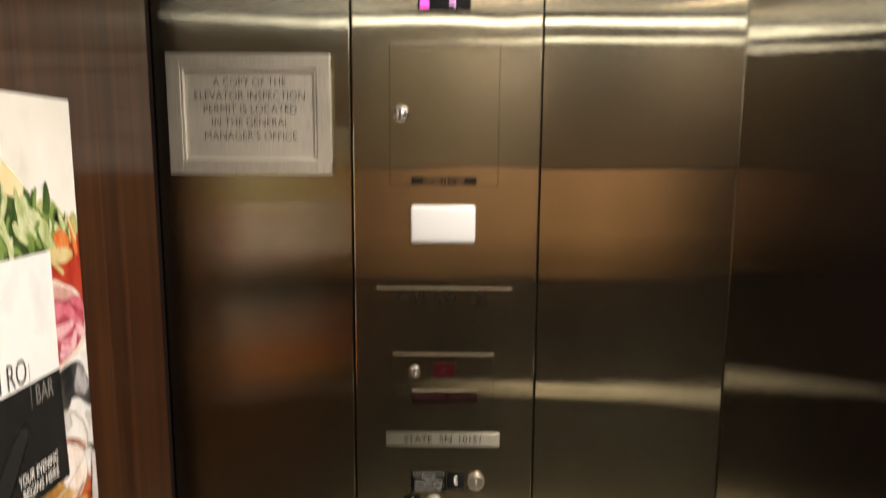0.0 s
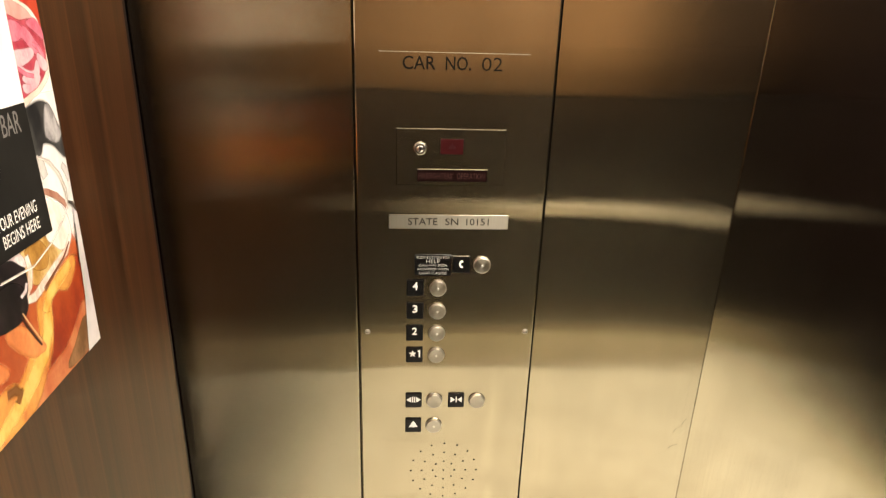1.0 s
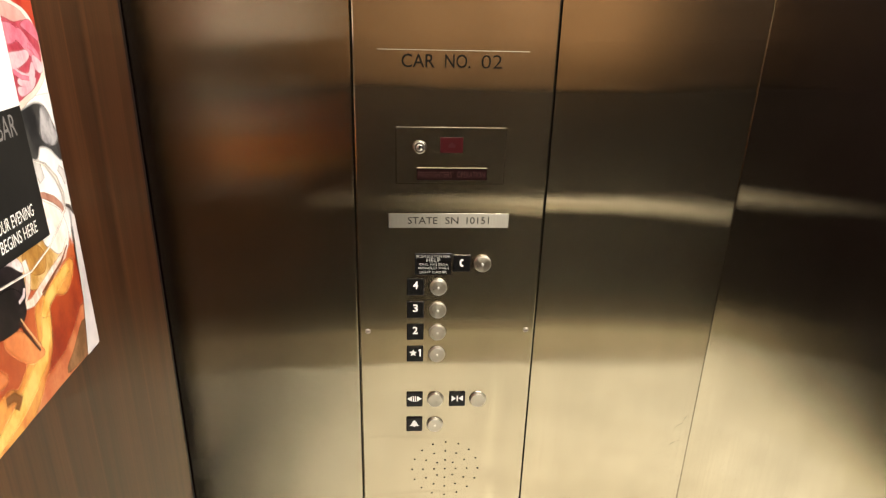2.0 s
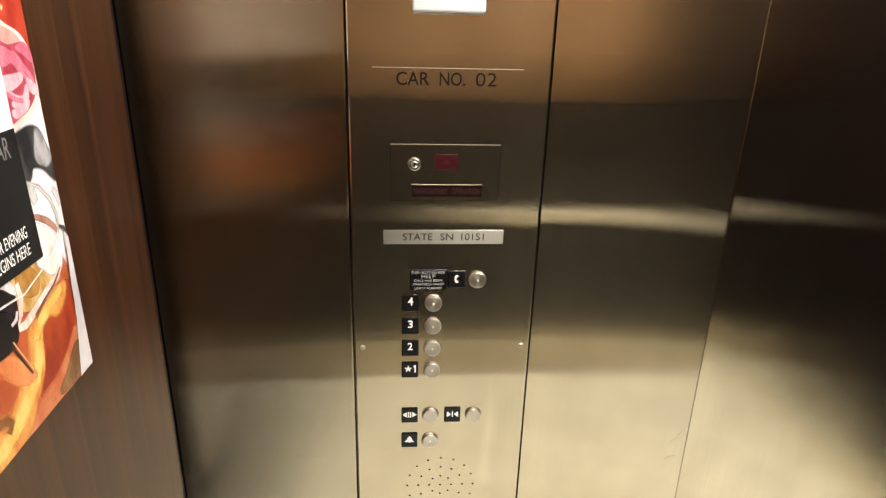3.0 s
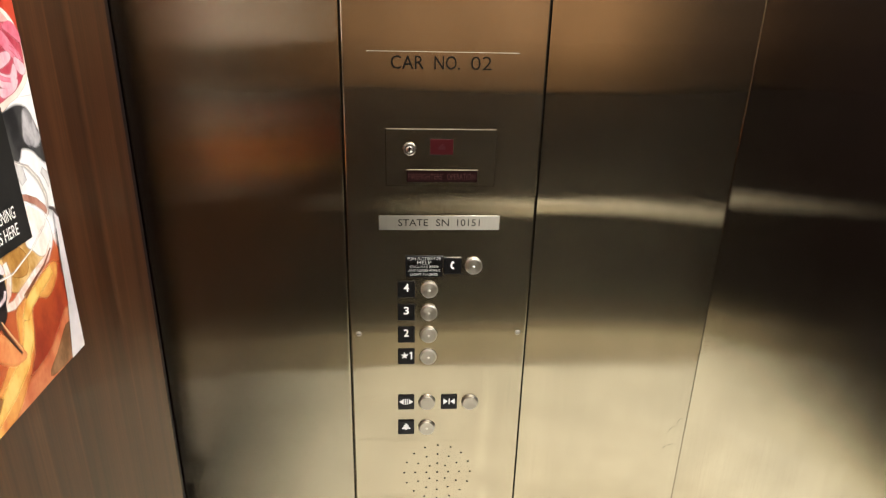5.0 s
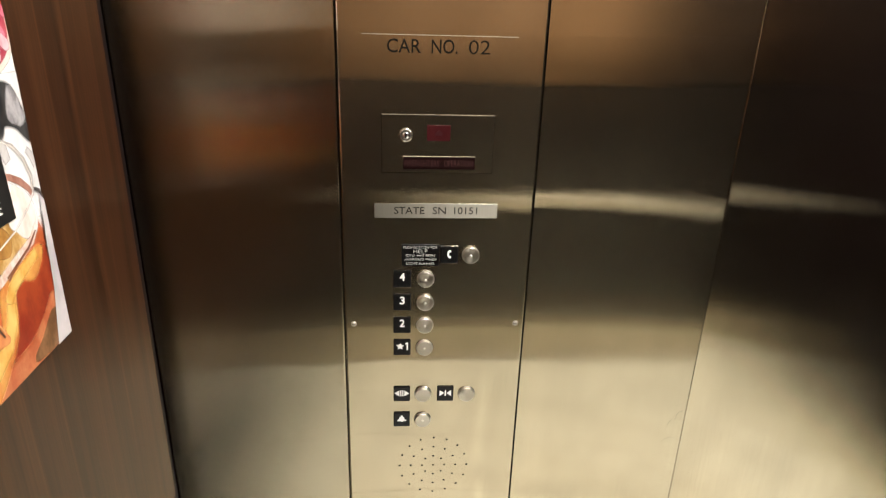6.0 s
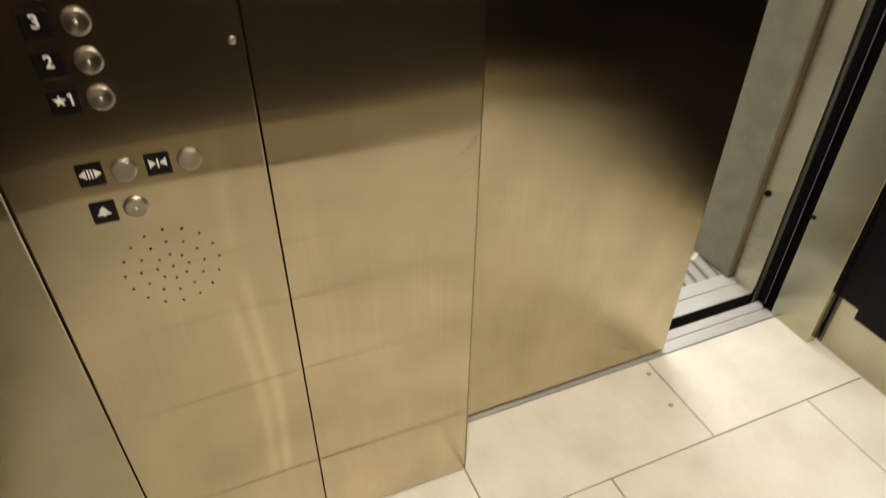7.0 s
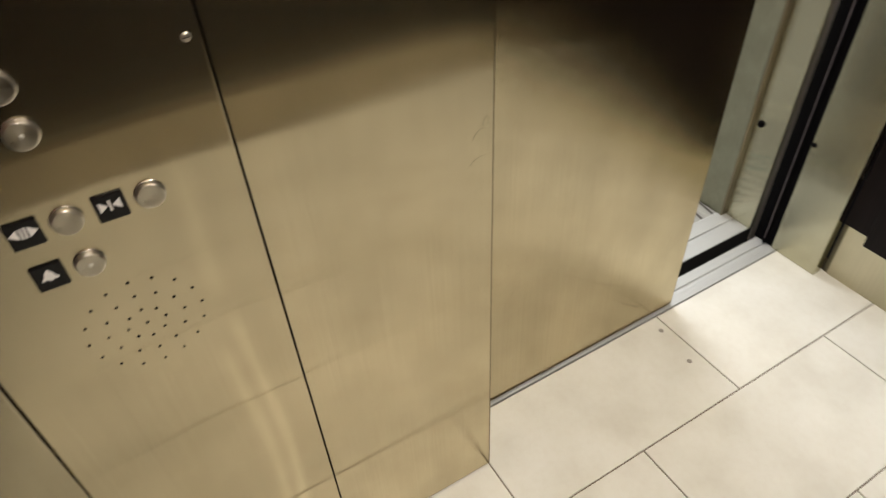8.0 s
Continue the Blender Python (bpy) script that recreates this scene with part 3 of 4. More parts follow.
def hexagon(x, y, rx, ry, turn):
    shape = [(1, 0), (0.45, 0.8), (-0.45, 0.8), (-1, 0), (-0.45, -0.8), (0.45, -0.8)]
    ca, sa = math.cos(radians(turn)), math.sin(radians(turn))
    return [(x + ca * a * rx - sa * b * ry, y + sa * a * rx + ca * b * ry) for a, b in shape]


for k, (hx, hy, turn) in enumerate(((1.716, 0.823, 35), (1.94, 1.038, 40), (1.537, 0.499, 30), (2.208, 1.217, 40), (1.31, 0.50, 55), (1.20, 0.92, 35), (0.95, 0.62, 30), (1.42, 1.30, 40))):
    carpet_outline(hexagon(hx, hy, 0.095, 0.062, turn), 0.016, CARPET_TEAL if k in (4, 7) else CARPET_WHITE)

# ---- the operating panel ----
cop = thing("car_operating_panel", (0, 0, 0), "tall brushed steel lift control panel with push buttons", "control panel")
part("faceplate", sheet((-0.1553, 0.0, 0.004), (0.1551, 0.0058, TOP)), STEEL_WORN_GLINT, cop)
SLOT_SCREW = material("screw_steel", (0.52, 0.48, 0.40), 0.34, 1.0)
screw_mesh = mesh_of("screw", lathe([(0.0, -0.0022), (0.0025, -0.0021), (0.0042, -0.0014), (0.005, 0.0)], 16), SLOT_SCREW, True)
for sx, sz in ((-0.1405, 1.064), (0.1405, 1.064), (0.133, 0.045), (-0.133, 0.045)):
    ob = new("screw", screw_mesh)
    ob.parent, ob.location = cop, (sx, 0.0, sz)
    ob.scale = (1, 1, 1) if sz > 0.5 else (0.5, 0.5, 0.5)
    part("slot", box((-0.0034, -0.0024, -0.0005), (0.0034, -0.0016, 0.0005)), ENGRAVED, ob)

# name plates
car_plate = part("car_number_plate", box((-0.118, -0.0018, 1.511), (0.1125, 0.0, 1.5415)), STEEL_WORN_GLINT, cop, "steel plate engraved with the car number")
part("edge", box((-0.118, -0.0021, 1.5415), (0.1125, 0.0, 1.5420)), EDGE_GLINT, car_plate, "thin top edge, added for the light it catches")
for text, xa, xb, weight in (("CAR", -0.0817, -0.0317, 0.005), ("NO.", -0.0161, 0.0225, 0.004), ("02", 0.0391, 0.0709, -0.008)):
    lettering(text, xb - xa, 0.0200, CAR_INK, car_plate, ((xa + xb) / 2, -0.0018, 1.5262), thin=weight)
serial_plate = part("serial_plate", box((-0.103, -0.0014, 1.2585), (0.0965, 0.0, 1.2835), 0.0005), SERIAL_PLATE, cop, "pale steel plate with an engraved serial number")
for text, xa, xb in (("STATE", -0.0712, -0.0223), ("SN", -0.0093, 0.0125), ("10151", 0.0259, 0.0634)):
    lettering(text, xb - xa, 0.0120, ENGRAVED, serial_plate, ((xa + xb) / 2, -0.0014, 1.2716), thin=0.0)

# keyed locks
KEY_GREY = material("tarnished_lock_groove", (0.07, 0.06, 0.045), 0.45, 0.6)


def key_lock(parent, x, z, y=-0.001, size=1.0):
    body = part("lock", lathe([(0.0, -0.0050), (0.0062, -0.0050), (0.0068, -0.0036), (0.0078, -0.0036), (0.0084, -0.0046), (0.0096, -0.0040), (0.0108, -0.0020), (0.0112, 0.0)], 24), CHROME, parent, "round chrome key lock", True)
    body.location, body.scale = (x, y, z), (size, 1, size)
    part("groove", lathe([(0.0058, -0.0051), (0.0070, -0.0052), (0.0080, -0.0047)], 24), KEY_GREY, body, "dark groove round the barrel")
    part("keyway", add_box(box((-0.0013, -0.0058, -0.0044), (0.0009, -0.0048, 0.0044)), (0.0009, -0.0058, 0.0012), (0.0030, -0.0048, 0.0030)), BLACK, body)
    return body


fire = part("fire_service_door", box((-0.090, -0.001, 1.3345), (0.0835, 0.0, 1.4255)), STEEL_WORN_GLINT, cop, "small flush steel cabinet door")
part("edge", box((-0.090, -0.0016, 1.4255), (0.0835, 0.0, 1.4259)), EDGE_GLINT, fire, "thin top edge, added for the light it catches")
key_lock(fire, -0.053, 1.3945)
lens = part("indicator", box((-0.0205, -0.0018, 1.3855), (0.0160, -0.001, 1.4105), 0.0006, 2), RED_LENS, fire, "unlit dark red indicator lens")
part("hat_mark", flat([(-0.0070, 1.3940), (0.0030, 1.3940), (0.0040, 1.3975), (-0.0020, 1.4025), (-0.0080, 1.3975)], -0.0020, 0.0002), material("shaded_red_lens", (0.021, 0.0026, 0.003), 0.35), lens, "darker red mark behind the lens")
fire_plate = part("nameplate", box((-0.057, -0.0022, 1.3405), (0.056, -0.001, 1.3605), 0.0005), RED_PLATE, fire, "dark red nameplate")
for text, xa, xb in (("FIREFIGHTERS'", -0.0545, 0.0010), ("OPERATION", 0.0072, 0.0528)):
    lettering(text, xb - xa, 0.0100, RED_INK, fire_plate, ((xa + xb) / 2, -0.0022, 1.3500))

part("edge", box((-0.057, -0.0030, 1.3605), (0.056, -0.001, 1.3609)), EDGE_GLINT, fire_plate, "thin top edge, added for the light it catches")
for a, b in (((-0.0906, 1.3345), (-0.090, 1.4255)), ((0.0835, 1.3345), (0.0841, 1.4255)), ((-0.0906, 1.3338), (0.0841, 1.3345))):
    part("gap", box((a[0], -0.0002, a[1]), (b[0], 0.0, b[1])), ENGRAVED, fire, "thin dark gap round the door")
service = part("service_door", box((-0.093, -0.001, 1.716), (0.0855, 0.0, 1.944)), STEEL_WORN_GLINT, cop, "flush steel service cabinet door")
for a, b in (((-0.0937, 1.716), (-0.093, 1.944)), ((0.0855, 1.716), (0.0862, 1.944)), ((-0.0937, 1.7153), (0.0862, 1.716))):
    part("gap", box((a[0], -0.0002, a[1]), (b[0], 0.0, b[1])), ENGRAVED, service, "thin dark gap round the door")
part("edge", box((-0.093, -0.0016, 1.944), (0.0855, 0.0, 1.9448)), EDGE_GLINT, service, "thin top edge, added for the light it catches")
key_lock(service, -0.0755, 1.8325, -0.001, 1.25)
part("capacity_plate", box((-0.058, -0.0016, 1.7175), (0.050, -0.001, 1.7295), 0.0002), ENGRAVED, service, "small dark engraved plate")
bars = bmesh.new()
bx = -0.039
while bx < 0.031:
    w = random.choice((0.0016, 0.0024, 0.0032))
    add_box(bars, (bx, -0.0019, 1.7190), (bx + w, -0.0016, 1.7280))
    bx += w + random.choice((0.0008, 0.0012, 0.0025))
part("engraved_bars", bars, PLATE_DULL, service)

cover = part("cover_box", box((-0.059, -0.011, 1.6205), (0.0490, 0.0, 1.6825), 0.005, 4), WHITE_PLASTIC, cop, "white rounded plastic cover box", True)
part("base_lip", box((-0.0565, -0.0015, 1.618), (0.0465, 0.0, 1.6205), 0.0004), WHITE_PLASTIC, cover)

display = part("floor_display", box((-0.0475, -0.0015, 1.995), (0.0375, 0.0, 2.062), 0.0006), LABEL_BLACK, cop, "black floor display with pink lit signs")
part("arrow", flat([(-0.044, 1.999), (-0.029, 1.999), (-0.0295, 2.012), (-0.0365, 2.026), (-0.0435, 2.012)], -0.0018, 0.0003), PINK_LED, display, "lit pink arrow")
digit = bmesh.new()
for i in range(7):
    add_box(digit, (0.0035, -0.0018, 2.004 + i * 0.0052), (0.0135, -0.0015, 2.0068 + i * 0.0052))
add_box(digit, (0.0115, -0.0019, 1.999), (0.0135, -0.0015, 2.043))
part("lit_sign", digit, PINK_LED_PALE, display, "lit pink floor sign")

# buttons with their black labels
CAP = material("turned_button_steel", (0.54, 0.50, 0.41), 0.36, 1.0)
bsdf(CAP)["Anisotropic Rotation"].default_value = 0.25
bsdf(CAP)["Anisotropic"].default_value = 0.7
tan = CAP.node_tree.nodes.new("ShaderNodeTangent")
tan.direction_type, tan.axis = "RADIAL", "Y"
link(CAP, tan.outputs[0], bsdf(CAP)["Tangent"])
link(CAP, rng(CAP, noise_of(CAP, (400, 400, 400), 1.0, 2.0), 0.25, 0.35), bsdf(CAP)["Roughness"])
CAP_SIDE = material("polished_button_steel", (0.66, 0.62, 0.53), 0.32, 1.0)
JEWEL = material("button_jewel", (0.80, 0.77, 0.68), 0.45, 0.6)
collar_mesh = mesh_of("collar", lathe([(0.0144, -0.0002), (0.0146, -0.0010), (0.0152, -0.0010), (0.0156, -0.0005), (0.0158, 0.0)], 32), TRIM_STEEL, True)
cap_mesh = mesh_of("button", lathe([(0.0128, -0.0068), (0.0135, -0.0067), (0.0140, -0.0062), (0.0143, -0.0052), (0.0144, -0.0035), (0.0144, 0.0)], 32), CAP_SIDE, True)
face_mesh = mesh_of("face", lathe([(0.0, -0.0064), (0.003, -0.00642), (0.008, -0.0066), (0.0115, -0.0068), (0.0128, -0.0068)], 32), CAP, True)
jewel_mesh = mesh_of("jewel", lathe([(0.0, -0.0074), (0.0014, -0.0073), (0.0021, -0.0069), (0.0023, -0.0063)], 16), JEWEL, True)


def button(x, z, jewel=True):
    cap = new("button", cap_mesh)
    cap.parent, cap.location = cop, (x, 0, z)
    tagged(cap, "round turned-steel push button")
    for name, me in (("collar", collar_mesh), ("face", face_mesh)) + ((("jewel", jewel_mesh),) if jewel else ()):
        o = new(name, me)
        o.parent = cap
    return cap


label_mesh = mesh_of("label", box((-0.0150, -0.0030, -0.0155), (0.0150, 0.0, 0.0158), 0.0016, 2), LABEL_BLACK)
SYM = -0.0030


def label(x, z):
    o = new("label_plate", label_mesh)
    o.parent, o.location = cop, (x, 0, z)
    tagged(o, "square black label plate with a raised white sign")
    return o


def sign(parent, pieces, name="sign"):
    bm = bmesh.new()
    for pts in pieces:
        f = bm.faces.new([bm.verts.new((px * 0.001, SYM - 0.0005, pz * 0.001)) for px, pz in pts])
        ext = bmesh.ops.extrude_face_region(bm, geom=[f])["geom"]
        for v in ext:
            if isinstance(v, bmesh.types.BMVert):
                v.co.y = SYM + 0.0002
    return part(name, bm, WHITE_INK, parent)


def braille(parent, dots):
    bm = bmesh.new()
    for px, pz in dots:
        add_box(bm, (px * 0.001 - 0.0006, SYM - 0.0006, pz * 0.001 - 0.0006), (px * 0.001 + 0.0006, SYM, pz * 0.001 + 0.0006), 0.0003)
    return part("braille", bm, LABEL_BLACK, parent)


BTN_X, LAB_X = -0.0182, -0.0575
for text, z in (("4", 1.150), ("3", 1.106), ("2", 1.062), ("1", 1.0175)):
    plate = label(LAB_X, z)
    off = 0.0085 if text == "1" else 0.0
    if text != "1":
        lettering(text, 0.0086, 0.0145, WHITE_INK, plate, (off, SYM, 0.0045), "numeral", thin=0.014)
    else:
        sign(plate, [[(8.0, -4.0), (10.4, -4.0), (10.4, 10.6), (8.4, 10.6), (5.8, 8.6), (5.8, 6.4), (8.0, 7.8)]], "numeral")
        star = [((7.2 if i % 2 == 0 else 3.0) * math.sin(math.pi * i / 5) - 3.2, (7.2 if i % 2 == 0 else 3.0) * math.cos(math.pi * i / 5) + 3.0) for i in range(10)]
        sign(plate, [star], "star")
    braille(plate, [(-4, -8), (-1.5, -8), (-4, -10.5), (3, -8), (5.5, -10.5)])
    button(BTN_X, z)
opens = label(LAB_X, 0.9205)
sign(opens, [[(-13, 2.5), (-4.6, 8.5), (-4.6, -3.5)], [(13, 2.5), (4.6, -3.5), (4.6, 8.5)], [(-2.8, 8.5), (-0.8, 8.5), (-0.8, -3.5), (-2.8, -3.5)], [(0.8, 8.5), (2.8, 8.5), (2.8, -3.5), (0.8, -3.5)]])
button(BTN_X - 0.001, 0.9205, False)
closes = label(0.0215, 0.9200)
sign(closes, [[(-10.5, 8.5), (-10.5, -3.5), (-2.2, 2.5)], [(10.5, 8.5), (2.2, 2.5), (10.5, -3.5)], [(-1.0, 8.5), (1.0, 8.5), (1.0, -3.5), (-1.0, -3.5)]])
button(0.0600, 0.9195, False)
alarm = label(LAB_X, 0.8650)
sign(alarm, [[(-8, -2.5), (-8, -1.0), (-5.2, 1.5), (-4.2, 5.5), (-1.6, 8.0), (-1.2, 9.6), (1.2, 9.6), (1.6, 8.0), (4.2, 5.5), (5.2, 1.5), (8, -1.0), (8, -2.5), (2, -2.5), (1.4, -4.2), (-1.4, -4.2), (-2, -2.5)]])
braille(alarm, [(-9, -9), (-6, -9), (-3, -11), (3, -9), (9, -9), (9, -11)])
button(BTN_X - 0.001, 0.8645)
phone = label(0.0205, 1.1940)
sign(phone, [[(-0.5, 9), (2.6, 8.2), (2.8, 5.4), (0.2, 5.4), (-0.6, 3.4), (-0.6, 0.2), (0.2, -1.8), (2.8, -1.8), (2.6, -4.6), (-0.5, -5.2), (-3.0, -1.8), (-3.8, 2.0), (-3.0, 6.0)]], "handset")
button(0.0562, 1.1940)
help_plate = part("help_plate", box((-0.0590, -0.0020, 1.1735), (0.0035, 0.0, 1.2125), 0.0006), LABEL_BLACK, cop, "black plate with white help instructions")
for text, w, hgt, z in (("PUSH BUTTON FOR", 0.056, 0.0048, 1.2075), ("HELP", 0.023, 0.0066, 1.2005), ("CALL HAS BEEN", 0.047, 0.0044, 1.1930), ("ANSWERED WHEN", 0.053, 0.0044, 1.1860), ("LIGHT FLASHES", 0.046, 0.0044, 1.1785)):
    lettering(text, w, hgt, HELP_INK, help_plate, (-0.0277, -0.0020, z), thin=-0.020)

# speaker holes in rings
hole_mesh = mesh_of("speaker_hole", lathe([(0.0, -0.0002), (0.00165, -0.0003), (0.0020, 0.0)], 10), BLACK)
GRILLE_X, GRILLE_Z = 0.0028, 0.7575
for radius, count, turn in ((0.0, 1, 0), (0.0212, 8, 0), (0.0427, 12, 0), (0.0638, 16, 0)):
    for i in range(count):
        a = radians(turn + 360 * i / count)
        o = new("speaker_hole", hole_mesh)
        o.parent, o.location = cop, (GRILLE_X + radius * math.cos(a), 0, GRILLE_Z + radius * math.sin(a))

# ---- framed permit notice ----
permit = thing("permit_frame", (-0.321, 0, 1.732), "brushed steel frame holding an engraved permit notice", "sign")
PX0, PX1, PZ0, PZ1 = -0.133, 0.133, 0.0, 0.193
BORDER = 0.0235
rim = bmesh.new()
add_box(rim, (PX0, -0.011, PZ1 - BORDER), (PX1, 0.0, PZ1), 0.0015, 2)
add_box(rim, (PX0, -0.011, PZ0), (PX1, 0.0, PZ0 + BORDER), 0.0015, 2)
add_box(rim, (PX0, -0.0112, PZ0 + 0.002), (PX0 + BORDER, 0.0, PZ1 - 0.002), 0.0015, 2)
add_box(rim, (PX1 - BORDER, -0.0112, PZ0 + 0.002), (PX1, 0.0, PZ1 - 0.002), 0.0015, 2)
part("frame", rim, satin("frame_steel", (0.56, 0.52, 0.43), 0.5), permit)
bead = bmesh.new()
for a, b in (((PX0 + BORDER, PZ0 + BORDER), (PX0 + BORDER + 0.004, PZ1 - BORDER)), ((PX1 - BORDER - 0.004, PZ0 + BORDER), (PX1 - BORDER, PZ1 - BORDER)),
             ((PX0 + BORDER + 0.004, PZ0 + BORDER), (PX1 - BORDER - 0.004, PZ0 + BORDER + 0.004)), ((PX0 + BORDER + 0.004, PZ1 - BORDER - 0.004), (PX1 - BORDER - 0.004, PZ1 - BORDER))):
    add_box(bead, (a[0], -0.009, a[1]), (b[0], 0.0, b[1]), 0.001)
part("bead", bead, satin("bead_steel", (0.80, 0.76, 0.66), 0.42), permit, "bright inner bead")
notice = part("plate", box((PX0 + BORDER, -0.004, PZ0 + BORDER), (PX1 - BORDER, 0.0, PZ1 - BORDER)), satin("notice_steel", (0.62, 0.58, 0.49), 0.55), permit, "pale engraved plate")
for i, (text, w) in enumerate((("A COPY OF THE", 0.118), ("ELEVATOR INSPECTION", 0.180), ("PERMIT IS LOCATED", 0.152), ("IN THE GENERAL", 0.126), ("MANAGER'S OFFICE", 0.152))):
    lettering(text, w, 0.0135, ENGRAVED, notice, (0.0, -0.0040, 0.1495 - i * 0.0215), thin=-0.012)

# ---- poster on the walnut wall ----
def ink(name, colour, second=None, scale=30.0, rough=0.3, feathered=True):
    m = material(name, colour, rough)
    if second:
        broad = noise_of(m, (scale, scale * 1.3, scale * 0.6), 1.0, 5.0)
        fine = noise_of(m, (scale * 6, scale * 6, scale * 4), 1.0, 3.0)
        both = calc(m, "ADD", calc(m, "MULTIPLY", broad, 0.75), calc(m, "MULTIPLY", fine, 0.25))
        low = [0.8 * u - 0.1 * (v - u) for u, v in zip(colour, second)]
        high = [min(0.86, v + 0.25 * (v - u)) for u, v in zip(colour, second)]
        link(m, ramp(m, both, [(0.30, [max(0.002, c) for c in low]), (0.43, colour), (0.58, second), (0.70, [max(0.002, c) for c in high])]), bsdf(m)["Base Color"])
    if feathered:
        # printed edges melt into what lies under them
        nodes = m.node_tree.nodes
        fade = nodes.new("ShaderNodeAttribute")
        fade.attribute_name = "fade"
        # the thin film shades what is under it, so its own tint is stronger there
        base = bsdf(m)["Base Color"]
        gain = calc(m, "SUBTRACT", 2.0, fade.outputs["Fac"])
        tint = nodes.new("ShaderNodeMix")
        tint.data_type, tint.blend_type, tint.clamp_result = "RGBA", "MULTIPLY", True
        tint.inputs["Factor"].default_value = 1.0
        if base.is_linked:
            link(m, base.links[0].from_socket, tint.inputs["A"])
        else:
            tint.inputs["A"].default_value = (*colour, 1.0)
        grey = nodes.new("ShaderNodeCombineXYZ")
        for i in range(3):
            link(m, gain, grey.inputs[i])
        link(m, grey.outputs[0], tint.inputs["B"])
        link(m, tint.outputs["Result"], base)
        both = nodes.new("ShaderNodeMixShader")
        link(m, fade.outputs["Fac"], both.inputs[0])
        link(m, nodes.new("ShaderNodeBsdfTransparent").outputs[0], both.inputs[1])
        link(m, nodes["Principled BSDF"].outputs[0], both.inputs[2])
        link(m, both.outputs[0], nodes["Material Output"].inputs["Surface"])
    return m


PY0, PY1, PZB, PZT = -0.60, -0.232, 1.178, 1.836
poster = thing("poster", (X0, (PY0 + PY1) / 2, PZB), "glossy food and cocktail poster on the walnut wall", "poster")
poster_inv = Matrix.Translation((-X0, -(PY0 + PY1) / 2, -PZB))
CREAM = ink("poster_cream", (0.80, 0.77, 0.68), (0.84, 0.82, 0.76), 6, feathered=False)
board = box((X0 + 0.0006, PY0, PZB), (X0 + 0.004, PY1, PZT))
bmesh.ops.transform(board, matrix=poster_inv, verts=board.verts)
part("board", board, CREAM, poster, "", False)


def clip_poly(pts):
    """Keeps a (y, z) outline inside the poster."""
    return [(min(max(y, PY0 + 0.001), PY1 - 0.0005), min(max(z, PZB + 0.0005), PZT - 0.0005)) for y, z in pts]


FEATHER = {"picture_bowl": 0.006, "picture_leaf_mass": 0.004, "picture_leaf": 0.0012, "picture_pepper": 0.003, "picture_dish": 0.002,
           "picture_petal": 0.0028, "picture_cloth": 0.004, "picture_shadow": 0.006, "picture_drink": 0.015, "picture_peel": 0.009,
           "picture_ice": 0.004, "picture_froth": 0.004, "picture_rim": 0.0014, "picture_olive": 0.003, "picture_olive_shine": 0.002,
           "picture_stick": 0.0006, "picture_glass": 0.0007, "panel_shade": 0.010}


def art(name, shapes, level, mat, label=""):
    """Flat printed shapes, each an outline of (y, z), just above the board; photographs have soft edges."""
    soft = FEATHER.get(name, 0.0)
    for i, pts in enumerate(shapes):
        bm = bmesh.new()
        fade = bm.verts.layers.float.new("fade")
        x = X0 + 0.004 + 0.00015 * level + 0.000011 * (i % 10)
        n = len(pts)
        area = sum(pts[k - 1][0] * pts[k][1] - pts[k][0] * pts[k - 1][1] for k in range(n))
        turn = 1.0 if area > 0 else -1.0

        def pushed(reach):
            out = []
            for k in range(n):
                a, b = Vector(pts[k - 1]), Vector(pts[(k + 1) % n])
                d = (b - a).normalized() if (b - a).length > 1e-7 else Vector((1, 0))
                out.append((pts[k][0] + turn * d.y * reach, pts[k][1] - turn * d.x * reach))
            return clip_poly(out)

        inner = [bm.verts.new((x, y, z)) for y, z in pushed(0.0)]
        for v in inner:
            v[fade] = 1.0
        bm.faces.new(inner)
        if soft:
            outer = [bm.verts.new((x - 0.00007, y, z)) for y, z in pushed(soft * 0.75)]
            for k in range(n):
                bm.faces.new([inner[k - 1], inner[k], outer[k], outer[k - 1]])
        bmesh.ops.transform(bm, matrix=poster_inv, verts=bm.verts)
        part(name, bm, mat, poster, label)


def oval(y, z, ry, rz, n=36, start=0.0, end=360.0, tilt=0.0):
    out = []
    for i in range(n):
        a = radians(start + (end - start) * i / (n if end - start >= 360 else n - 1))
        u, w = ry * math.cos(a), rz * math.sin(a)
        out.append((y + u * math.cos(tilt) - w * math.sin(tilt), z + u * math.sin(tilt) + w * math.cos(tilt)))
    return out


def strip(points, width):
    """A tapering brush stroke through (y, z) points."""
    left, right = [], []
    for i, p in enumerate(points):
        a, b = points[max(0, i - 1)], points[min(len(points) - 1, i + 1)]
        d = Vector((b[0] - a[0], b[1] - a[1])).normalized()
        w = width * (0.35 + 0.65 * math.sin(math.pi * (i + 0.5) / len(points)))
        left.append((p[0] - d.y * w, p[1] + d.x * w))
        right.append((p[0] + d.y * w, p[1] - d.x * w))
    return left + right[::-1]


def blob(*points):
    """A smooth closed outline through (y, z) points."""
    out, n = [], len(points)
    for i in range(n):
        p0, p1, p2, p3 = (Vector(points[(i + k - 1) % n]) for k in range(4))
        for u in (0.0, 0.2, 0.4, 0.6, 0.8):
            q = 0.5 * (2 * p1 + (p2 - p0) * u + (2 * p0 - 5 * p1 + 4 * p2 - p3) * u * u + (3 * p1 - p0 - 3 * p2 + p3) * u ** 3)
            out.append((q.x, q.y))
    return out


rnd = random.Random(7)
